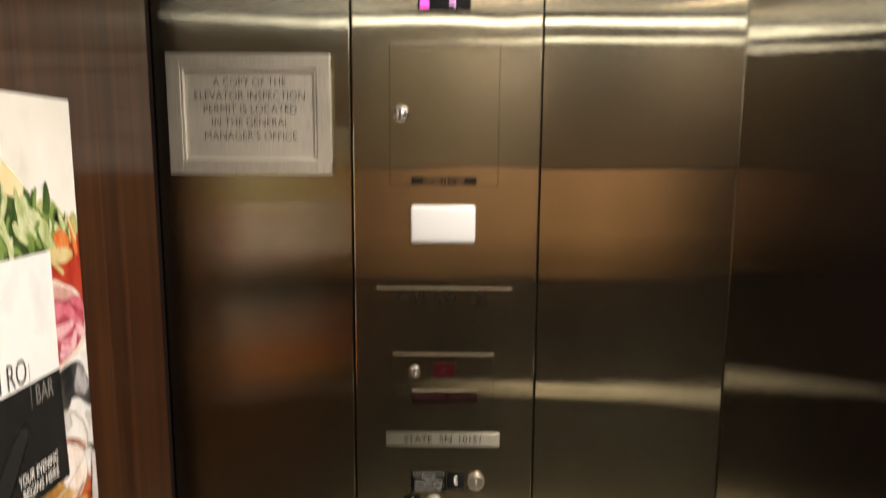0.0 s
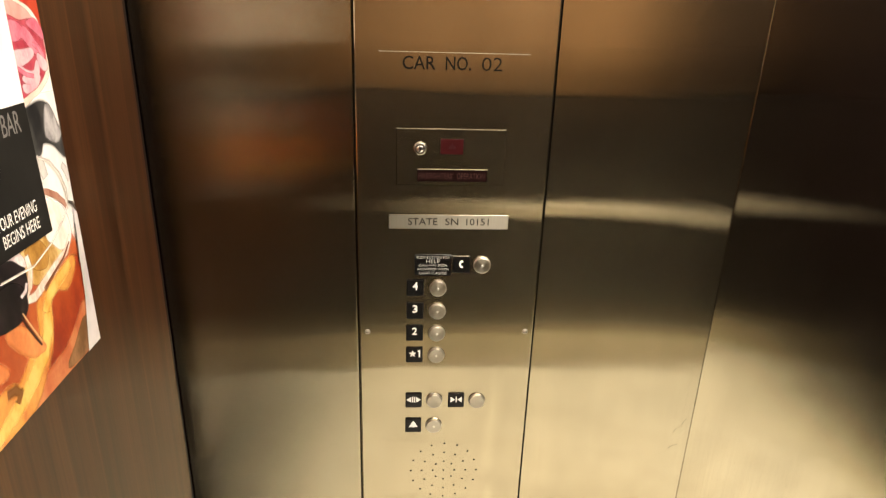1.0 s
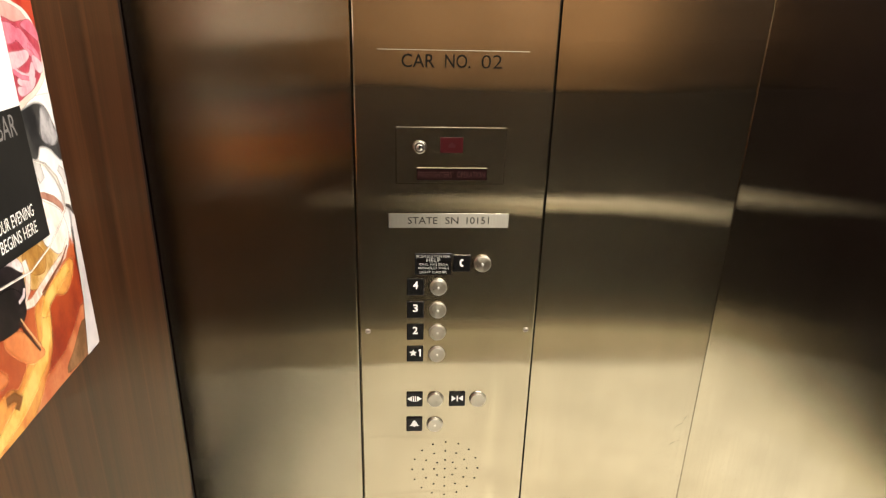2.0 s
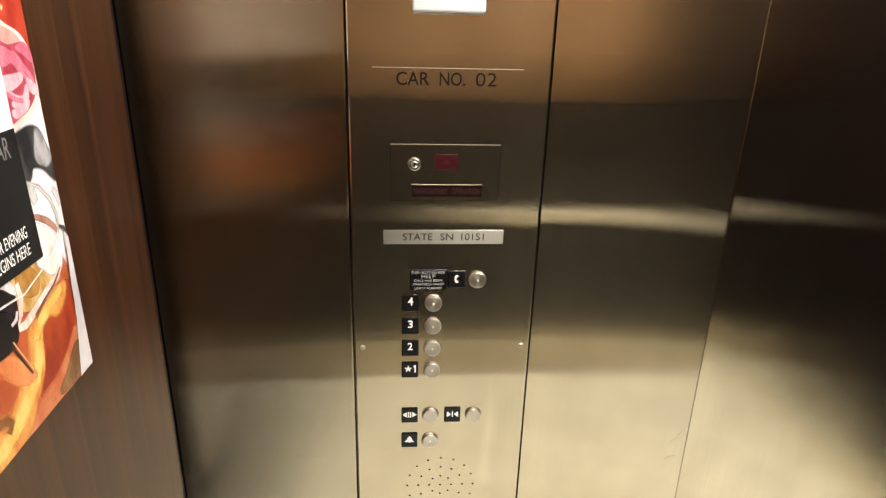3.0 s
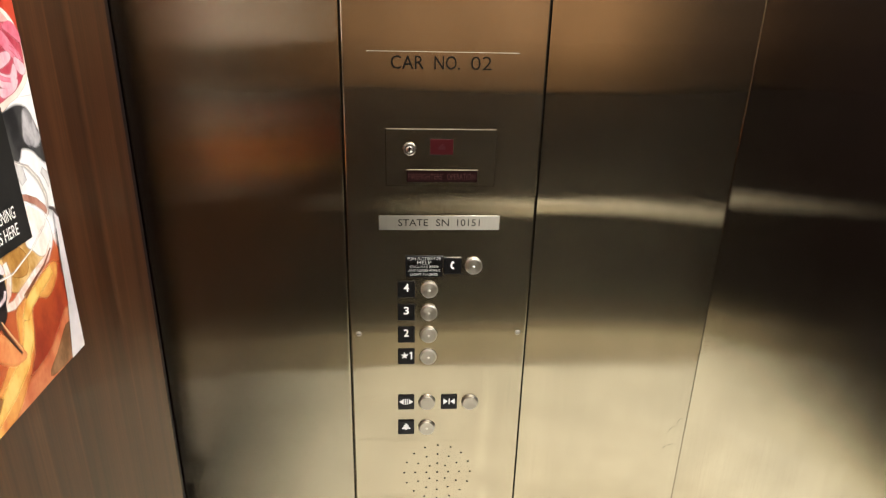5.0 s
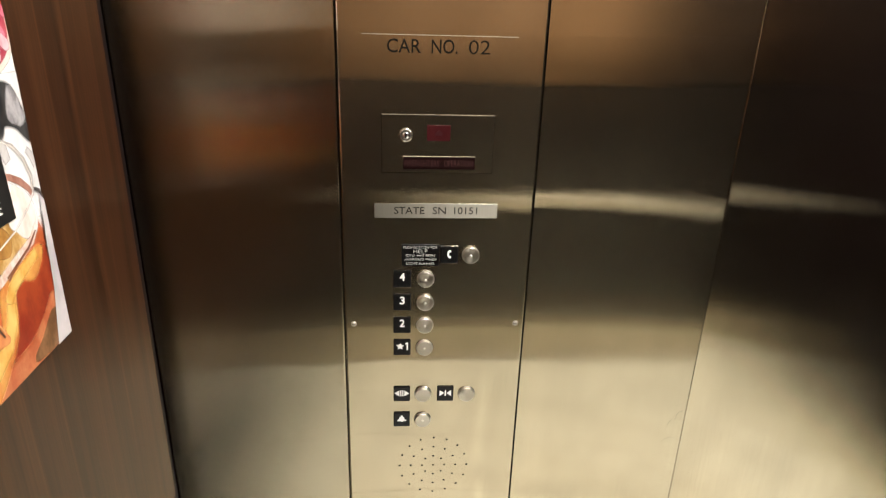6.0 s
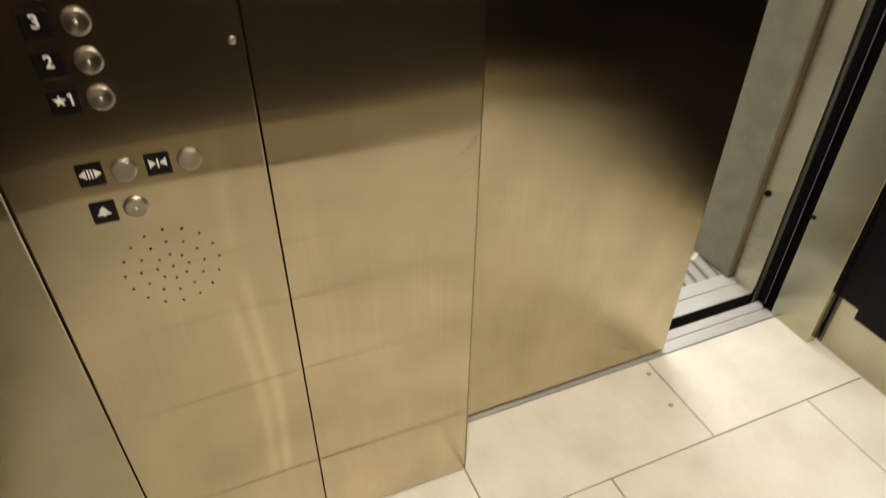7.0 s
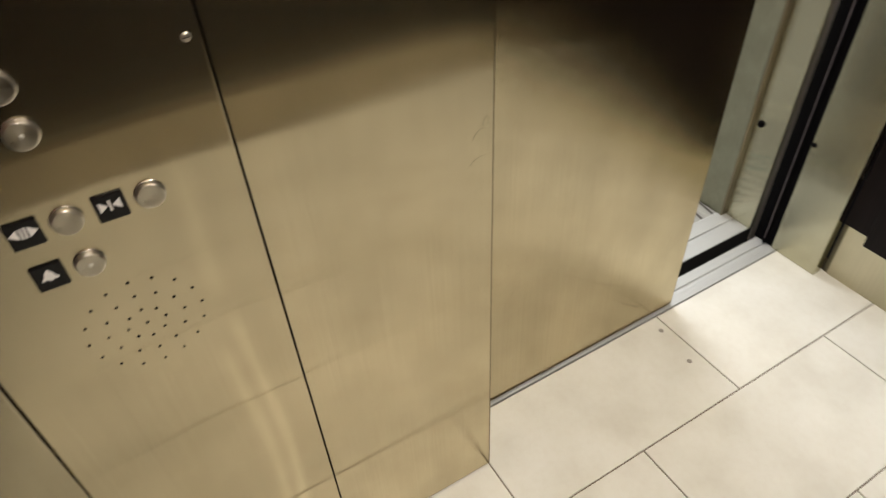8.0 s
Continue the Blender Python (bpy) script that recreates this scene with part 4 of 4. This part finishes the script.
# bowl of salad
art("picture_bowl", [oval(-0.470, 1.668, 0.155, 0.118)], 1, ink("poster_pale_yellow", (0.80, 0.64, 0.33), (0.83, 0.74, 0.50), 8))
art("picture_bowl", [blob((-0.43, 1.672), (-0.402, 1.700), (-0.385, 1.690), (-0.378, 1.655), (-0.40, 1.645), (-0.43, 1.645))], 2, ink("poster_ivory", (0.80, 0.76, 0.64), (0.70, 0.66, 0.44), 20))
art("picture_leaf_mass", [blob((-0.415, 1.640), (-0.405, 1.690), (-0.392, 1.735), (-0.372, 1.722), (-0.350, 1.716), (-0.322, 1.712), (-0.305, 1.690), (-0.298, 1.662), (-0.300, 1.640), (-0.35, 1.635))], 3, ink("poster_leaf_shade", (0.022, 0.050, 0.012), (0.060, 0.105, 0.028), 55))
art("picture_leaf_mass", [blob((-0.320, 1.700), (-0.296, 1.712), (-0.275, 1.700), (-0.258, 1.682), (-0.240, 1.690), (-0.235, 1.668), (-0.255, 1.655), (-0.285, 1.650), (-0.305, 1.655))], 3.4, ink("poster_leaf_yellow", (0.36, 0.40, 0.10), (0.52, 0.52, 0.26), 45))
GREENS = (ink("poster_leaf_dark", (0.030, 0.072, 0.014), (0.07, 0.13, 0.03), 60), ink("poster_leaf", (0.13, 0.22, 0.04), (0.22, 0.31, 0.08), 60), ink("poster_leaf_pale", (0.42, 0.48, 0.20), (0.60, 0.63, 0.38), 70))
for k, (mat, count) in enumerate(zip(GREENS, (26, 30, 22))):
    leaves = []
    for i in range(count):
        y = rnd.uniform(-0.405, -0.262)
        top = 1.742 if y < -0.375 else 1.722 if y < -0.29 else 1.690
        z = rnd.uniform(1.645, top - 0.022)
        a = rnd.gauss(1.75, 0.38)
        length, w = rnd.uniform(0.018, 0.040), rnd.uniform(0.0022, 0.0060)
        leaves.append(strip([(y + math.cos(a) * length * u + 0.004 * math.sin(3 * u + i), z + math.sin(a) * length * u) for u in (0, 0.2, 0.4, 0.6, 0.8, 1.0)], w))
    art("picture_leaf", leaves, 4 + 0.7 * k, mat)
art("picture_leaf", [blob((-0.400, 1.705), (-0.392, 1.745), (-0.383, 1.757), (-0.376, 1.735), (-0.380, 1.708)), blob((-0.303, 1.700), (-0.299, 1.728), (-0.294, 1.733), (-0.289, 1.712), (-0.294, 1.695))], 6.2, GREENS[0])
art("picture_leaf", [blob((-0.352, 1.692), (-0.346, 1.716), (-0.336, 1.718), (-0.332, 1.700), (-0.338, 1.680), (-0.347, 1.676)), blob((-0.315, 1.672), (-0.308, 1.690), (-0.300, 1.680), (-0.290, 1.655), (-0.280, 1.632), (-0.292, 1.645))], 6.4, GREENS[2])
RED_FRUIT = ink("poster_red", (0.36, 0.022, 0.012), (0.47, 0.05, 0.022), 30)
art("picture_pepper", [[(-0.305, 1.652), (-0.285, 1.662), (-0.25, 1.655), (-0.2325, 1.672), (-0.2325, 1.570), (-0.305, 1.575)]], 2.6, RED_FRUIT)
art("picture_pepper", [blob((-0.287, 1.664), (-0.272, 1.672), (-0.256, 1.660), (-0.258, 1.648), (-0.275, 1.644)), strip([(-0.252, 1.682), (-0.246, 1.668), (-0.243, 1.650), (-0.240, 1.636)], 0.004)], 6.6, ink("poster_orange", (0.60, 0.13, 0.02), (0.68, 0.24, 0.06), 60))
art("picture_leaf", [blob((-0.301, 1.648), (-0.280, 1.650), (-0.256, 1.646), (-0.250, 1.636), (-0.268, 1.630), (-0.290, 1.634)), strip([(-0.300, 1.640), (-0.288, 1.630), (-0.272, 1.616)], 0.003), strip([(-0.256, 1.690), (-0.247, 1.672), (-0.240, 1.655)], 0.0025)], 6.8, ink("poster_leaf_straw", (0.58, 0.44, 0.16), (0.68, 0.56, 0.28), 60))
# rose in a pink dish
art("picture_dish", [blob((-0.305, 1.606), (-0.268, 1.599), (-0.248, 1.589), (-0.236, 1.572), (-0.2325, 1.555), (-0.234, 1.525), (-0.252, 1.510), (-0.275, 1.502), (-0.305, 1.503))], 5, ink("poster_dish_rim", (0.72, 0.56, 0.46), (0.78, 0.66, 0.57), 30))
art("picture_dish", [blob((-0.305, 1.603), (-0.270, 1.596), (-0.251, 1.584), (-0.243, 1.566), (-0.250, 1.560), (-0.300, 1.570))], 5.3, ink("poster_dish_pink", (0.56, 0.30, 0.26), (0.66, 0.40, 0.36), 20))
art("picture_petal", [blob((-0.305, 1.582), (-0.275, 1.580), (-0.252, 1.580), (-0.238, 1.568), (-0.235, 1.548), (-0.241, 1.528), (-0.256, 1.516), (-0.276, 1.509), (-0.305, 1.510))], 6, ink("poster_rose_deep", (0.34, 0.030, 0.052), (0.44, 0.06, 0.09), 50))
ROSE = ink("poster_rose", (0.56, 0.11, 0.17), (0.64, 0.20, 0.26), 60)
ROSE_PALE = ink("poster_rose_pale", (0.70, 0.33, 0.38), (0.78, 0.47, 0.49), 60)
art("picture_petal", [blob((-0.300, 1.580), (-0.282, 1.579), (-0.272, 1.570), (-0.285, 1.562), (-0.303, 1.565)), blob((-0.262, 1.578), (-0.246, 1.581), (-0.235, 1.570), (-0.234, 1.560), (-0.244, 1.566), (-0.254, 1.572)),
                      blob((-0.282, 1.567), (-0.271, 1.574), (-0.263, 1.570), (-0.250, 1.556), (-0.240, 1.544), (-0.243, 1.540), (-0.260, 1.549), (-0.273, 1.562))], 6.5, ROSE)
art("picture_petal", [blob((-0.300, 1.550), (-0.277, 1.551), (-0.263, 1.551), (-0.261, 1.545), (-0.276, 1.539), (-0.300, 1.536)), blob((-0.252, 1.545), (-0.238, 1.536), (-0.237, 1.529), (-0.244, 1.527), (-0.252, 1.534)),
                      blob((-0.292, 1.537), (-0.280, 1.530), (-0.266, 1.528), (-0.257, 1.538), (-0.254, 1.530), (-0.262, 1.519), (-0.277, 1.516), (-0.290, 1.522), (-0.284, 1.528)), blob((-0.292, 1.516), (-0.274, 1.515), (-0.256, 1.522), (-0.264, 1.513), (-0.287, 1.508))], 7, ROSE_PALE)
art("picture_petal", [strip([(-0.296, 1.534), (-0.281, 1.526), (-0.268, 1.523)], 0.0018), strip([(-0.258, 1.556), (-0.250, 1.552), (-0.245, 1.545)], 0.0016)], 7.4, ROSE)
# white cloth with a dark blurred shape
art("picture_cloth", [[(-0.305, 1.505), (-0.2325, 1.502), (-0.2325, 1.34), (-0.305, 1.34)]], 3, ink("poster_cloth", (0.70, 0.68, 0.65), (0.80, 0.78, 0.75), 24))
art("picture_shadow", [blob((-0.306, 1.484), (-0.279, 1.494), (-0.259, 1.493), (-0.248, 1.484), (-0.241, 1.470), (-0.2335, 1.452), (-0.2325, 1.428), (-0.242, 1.434), (-0.255, 1.446), (-0.275, 1.452), (-0.284, 1.442), (-0.300, 1.440))], 5, ink("poster_charcoal", (0.016, 0.016, 0.017), (0.055, 0.053, 0.050), 30))
art("picture_shadow", [blob((-0.254, 1.489), (-0.246, 1.481), (-0.240, 1.463), (-0.234, 1.455), (-0.246, 1.448), (-0.263, 1.457), (-0.262, 1.472))], 5.5, ink("poster_grey", (0.20, 0.19, 0.19), (0.42, 0.40, 0.40), 50))
art("picture_cloth", [strip([(-0.296, 1.438), (-0.288, 1.428), (-0.284, 1.415)], 0.006), strip([(-0.245, 1.418), (-0.238, 1.410), (-0.234, 1.398)], 0.003)], 5.2, ink("poster_cloth_fold", (0.42, 0.40, 0.38), (0.56, 0.54, 0.51), 40))
# the drink
art("picture_drink", [[(PY0, 1.362), (-0.300, 1.362), (-0.280, 1.345), (-0.255, 1.330), (-0.242, 1.312), (-0.249, 1.255), (-0.262, PZB), (PY0, PZB)]], 4, ink("poster_drink", (0.28, 0.042, 0.012), (0.39, 0.088, 0.024), 16))
art("picture_drink", [blob((-0.307, 1.292), (-0.280, 1.296), (-0.252, 1.300), (-0.249, 1.262), (-0.257, 1.233), (-0.296, 1.211), (-0.345, 1.203), (-0.341, 1.239), (-0.326, 1.266))], 4.5, ink("poster_wine", (0.22, 0.022, 0.008), (0.33, 0.05, 0.012), 22))
art("picture_drink", [blob((-0.253, 1.240), (-0.260, 1.205), (-0.263, 1.180), (-0.320, 1.179), (-0.400, 1.179), (-0.372, 1.196), (-0.310, 1.206), (-0.278, 1.222))], 4.8, ink("poster_rust", (0.40, 0.10, 0.035), (0.50, 0.18, 0.07), 30))
art("picture_drink", [blob((-0.258, 1.222), (-0.262, 1.185), (-0.285, 1.180), (-0.312, 1.186), (-0.290, 1.200))], 5, ink("poster_umber", (0.13, 0.060, 0.022), (0.24, 0.12, 0.05), 40))
art("picture_peel", [blob((-0.262, 1.306), (-0.290, 1.301), (-0.318, 1.296), (-0.345, 1.288), (-0.352, 1.262), (-0.358, 1.245), (-0.382, 1.236), (-0.410, 1.220), (-0.428, 1.228), (-0.455, 1.222), (-0.49, 1.20), (-0.49, 1.179), (-0.405, 1.180), (-0.357, 1.212), (-0.340, 1.232), (-0.333, 1.252), (-0.326, 1.280), (-0.305, 1.288), (-0.285, 1.280), (-0.266, 1.292))], 6, ink("poster_copper", (0.46, 0.15, 0.030), (0.58, 0.28, 0.06), 28))
art("picture_peel", [strip([(-0.336, 1.268), (-0.342, 1.248), (-0.358, 1.228), (-0.385, 1.214), (-0.42, 1.200), (-0.47, 1.186)], 0.007), strip([(-0.270, 1.303), (-0.295, 1.296), (-0.325, 1.286), (-0.338, 1.272)], 0.0035)], 6.4, ink("poster_honey", (0.58, 0.31, 0.05), (0.70, 0.46, 0.12), 34))
art("picture_peel", [blob((-0.410, 1.281), (-0.388, 1.276), (-0.360, 1.246), (-0.354, 1.234), (-0.377, 1.240), (-0.400, 1.262)), blob((-0.46, 1.27), (-0.44, 1.262), (-0.425, 1.245), (-0.45, 1.250))], 6.6, ink("poster_amber", (0.54, 0.17, 0.05), (0.62, 0.27, 0.09), 30))
art("picture_peel", [strip([(-0.432, 1.224), (-0.420, 1.222), (-0.412, 1.213), (-0.420, 1.207)], 0.0022)], 6.8, ink("poster_brown", (0.16, 0.06, 0.015)))
# ice, froth and glass
art("picture_ice", [blob((-0.372, 1.368), (-0.298, 1.366), (-0.284, 1.340), (-0.272, 1.326), (-0.285, 1.317), (-0.307, 1.309), (-0.328, 1.304), (-0.356, 1.318), (-0.358, 1.338))], 7, ink("poster_ice_gold", (0.40, 0.22, 0.05), (0.60, 0.40, 0.16), 38))
art("picture_ice", [blob((-0.352, 1.350), (-0.325, 1.352), (-0.312, 1.336), (-0.318, 1.320), (-0.340, 1.326))], 7.3, ink("poster_ice_dark", (0.30, 0.14, 0.025), (0.42, 0.22, 0.05), 50))
art("picture_froth", [blob((-0.306, 1.394), (-0.270, 1.377), (-0.258, 1.362), (-0.254, 1.342), (-0.262, 1.326), (-0.282, 1.327), (-0.296, 1.340), (-0.306, 1.352))], 7.6, ink("poster_froth", (0.76, 0.64, 0.55), (0.82, 0.77, 0.72), 30))
art("picture_froth", [strip([(-0.258, 1.334), (-0.272, 1.320), (-0.300, 1.312), (-0.330, 1.303), (-0.352, 1.297), (-0.372, 1.301)], 0.0042), strip([(-0.352, 1.345), (-0.350, 1.328), (-0.357, 1.312), (-0.368, 1.304)], 0.003)], 7.9, ink("poster_froth_pink", (0.66, 0.46, 0.36), (0.78, 0.68, 0.60), 70))
art("picture_rim", [strip([(-0.306, 1.404), (-0.288, 1.398), (-0.270, 1.388), (-0.257, 1.376), (-0.252, 1.366)], 0.0036)], 8.2, ink("poster_rim_brown", (0.26, 0.10, 0.06), (0.40, 0.20, 0.14), 60))
art("picture_rim", [strip([(-0.262, 1.328), (-0.282, 1.314), (-0.307, 1.306), (-0.332, 1.298)], 0.0011), strip([(-0.300, 1.308), (-0.318, 1.301), (-0.330, 1.294)], 0.0012)], 8.4, ink("poster_brown_line", (0.16, 0.055, 0.02)))
OLIVE = ink("poster_olive", (0.006, 0.005, 0.006), (0.022, 0.015, 0.016), 30)
art("picture_olive", [blob((-0.402, 1.362), (-0.378, 1.352), (-0.362, 1.338), (-0.360, 1.324), (-0.364, 1.308), (-0.380, 1.300), (-0.42, 1.306), (-0.43, 1.345))], 9, OLIVE)
art("picture_olive", [blob((-0.44, 1.322), (-0.395, 1.330), (-0.372, 1.318), (-0.367, 1.298), (-0.376, 1.287), (-0.396, 1.284), (-0.425, 1.290), (-0.445, 1.305))], 9.3, OLIVE)
art("picture_olive_shine", [blob((-0.405, 1.364), (-0.376, 1.362), (-0.360, 1.348), (-0.357, 1.336), (-0.364, 1.340), (-0.380, 1.353), (-0.402, 1.357)), strip([(-0.362, 1.318), (-0.366, 1.311), (-0.376, 1.308)], 0.0016), strip([(-0.47, 1.335), (-0.455, 1.332), (-0.442, 1.322)], 0.004)], 9.6, ink("poster_shine", (0.52, 0.42, 0.42), (0.72, 0.64, 0.63), 60))
art("picture_stick", [strip([(-0.384, 1.290), (-0.377, 1.274), (-0.359, 1.241)], 0.0016)], 10, ink("poster_stick", (0.05, 0.02, 0.012)))
art("picture_stick", [strip([(-0.380, 1.291), (-0.373, 1.276), (-0.357, 1.245)], 0.0009)], 10.3, ink("poster_stick_light", (0.60, 0.34, 0.16)))
RIM_CURVE = [(-0.293, 1.440), (-0.272, 1.430), (-0.255, 1.411), (-0.247, 1.390), (-0.250, 1.371), (-0.268, 1.357), (-0.299, 1.341), (-0.341, 1.330), (-0.404, 1.336)]
art("picture_glass", [strip(RIM_CURVE, 0.0012)], 12, ink("poster_glass_line", (0.34, 0.31, 0.28), (0.52, 0.48, 0.44), 40))
art("picture_glass", [strip([(y - 0.0022, z - 0.0008) for y, z in RIM_CURVE], 0.0006)], 12.4, ink("poster_glass_shine", (0.74, 0.66, 0.56), (0.80, 0.76, 0.70), 40))
art("picture_margin", [[(-0.2400, 1.369), (-0.2325, 1.356), (-0.2325, 1.1785), (-0.2660, 1.1785), (-0.2500, 1.251), (-0.2440, 1.326)]], 12, ink("poster_lilac_grey", (0.50, 0.46, 0.45), (0.60, 0.555, 0.54), 12))
art("picture_margin", [strip([(-0.248, 1.374), (-0.239, 1.369), (-0.2330, 1.358)], 0.0026), strip([(-0.2425, 1.345), (-0.2445, 1.325), (-0.249, 1.290)], 0.0012)], 12.6, ink("poster_margin_dark", (0.07, 0.055, 0.05)))
PANEL_BLACK = ink("poster_black", (0.009, 0.0088, 0.0080), (0.013, 0.0125, 0.0115), 12, 0.5)
bsdf(PANEL_BLACK)["Specular IOR Level"].default_value = 0.25
art("text_panel", [[(PY0 + 0.001, 1.6500), (-0.3000, 1.6500), (-0.3000, 1.5000), (PY0 + 0.001, 1.5000)]], 19, ink("poster_white", (0.84, 0.83, 0.80), (0.80, 0.79, 0.76), 5))
art("text_panel", [[(PY0 + 0.001, 1.5000), (-0.3000, 1.5000), (-0.2955, 1.3540), (PY0 + 0.001, 1.3560)]], 19, PANEL_BLACK)
art("panel_shade", [blob((-0.46, 1.37), (-0.43, 1.40), (-0.40, 1.435), (-0.378, 1.452), (-0.372, 1.445), (-0.385, 1.420), (-0.41, 1.385), (-0.43, 1.362))], 20, ink("poster_ink_black", (0.004, 0.004, 0.004), None, 1, 0.6))
LEVEL = X0 + 0.004 + 0.00015 * 22


GREY_INK = ink("poster_grey_ink", (0.20, 0.19, 0.18), feathered=False)
DARK_INK = ink("poster_dark_ink", (0.05, 0.05, 0.05), feathered=False)
POSTER_SIZE = 0.9365
poster.matrix_basis = pose(X0, (PY0 + PY1) / 2 * POSTER_SIZE - 0.0671, PZB * POSTER_SIZE + 0.1086) @ Matrix.Diagonal((1, POSTER_SIZE, POSTER_SIZE, 1))
for text, w, hgt, y, z in (("YOUR EVENING", 0.0745, 0.0135, -0.3555, 1.3920), ("BEGINS HERE", 0.0690, 0.0135, -0.3527, 1.3730)):
    lettering(text, w, hgt, WHITE_INK, poster, (LEVEL - X0, y - (PY0 + PY1) / 2, z - PZB), "lettering", "left", 0.0001)
lettering("BAR", 0.034, 0.0225, GREY_INK, poster, (LEVEL - X0, -0.3330 - (PY0 + PY1) / 2, 1.4835 - PZB), "lettering", "left", 0.0001)
art("title_rule", [[(-0.3590, 1.524), (-0.3580, 1.524), (-0.3580, 1.470), (-0.3590, 1.470)]], 21, GREY_INK)
lettering("RO", 0.0330, 0.0300, DARK_INK, poster, (LEVEL - X0, -0.3800 - (PY0 + PY1) / 2, 1.5190 - PZB), "lettering", "left", 0.0001)
for i in range(4):
    ya = -0.402 - 0.022 * i
    art("title_bar", [[(ya - 0.008, 1.504), (ya - 0.005, 1.504), (ya - 0.005, 1.534), (ya - 0.008, 1.534)]], 21, DARK_INK)

# ---- floor tiles, last ----
TILE_L, TILE_W, JOINT = 0.610, 0.300, 0.003
for row in range(6):
    ya, yb = (-0.155, 0.1195) if row == 0 else (-0.155 - TILE_W * row, -0.155 - TILE_W * (row - 1))
    ya = max(ya, Y0 - 0.01)
    x = 0.4815 - (0.305 if row % 2 else 0.0) - TILE_L * 2
    while x < X1 + 0.01:
        xa, xb = max(x, -0.503), min(x + TILE_L, X1 + 0.010)
        if xb - xa > 0.02:
            back = min(yb, -0.001) if xb < RET else yb
            part("tile", box((xa + JOINT / 2, ya + JOINT / 2, -0.010), (xb - JOINT / 2, back - JOINT / 2, 0.0), 0.0010), TILE, floor)
        x += TILE_L
for px, py in ((1.054, -0.033), (1.067, 0.076)):
    bm = lathe([(0.0, -0.0004), (0.006, -0.0004), (0.0066, 0.0)], 16)
    bmesh.ops.rotate(bm, verts=bm.verts, cent=(0, 0, 0), matrix=Matrix.Rotation(radians(-90), 3, "X"))
    part("plug", bm, material("grey_plug", (0.30, 0.28, 0.24), 0.6), floor, "small grey plug in a tile").location = (px, py, 0.0002)
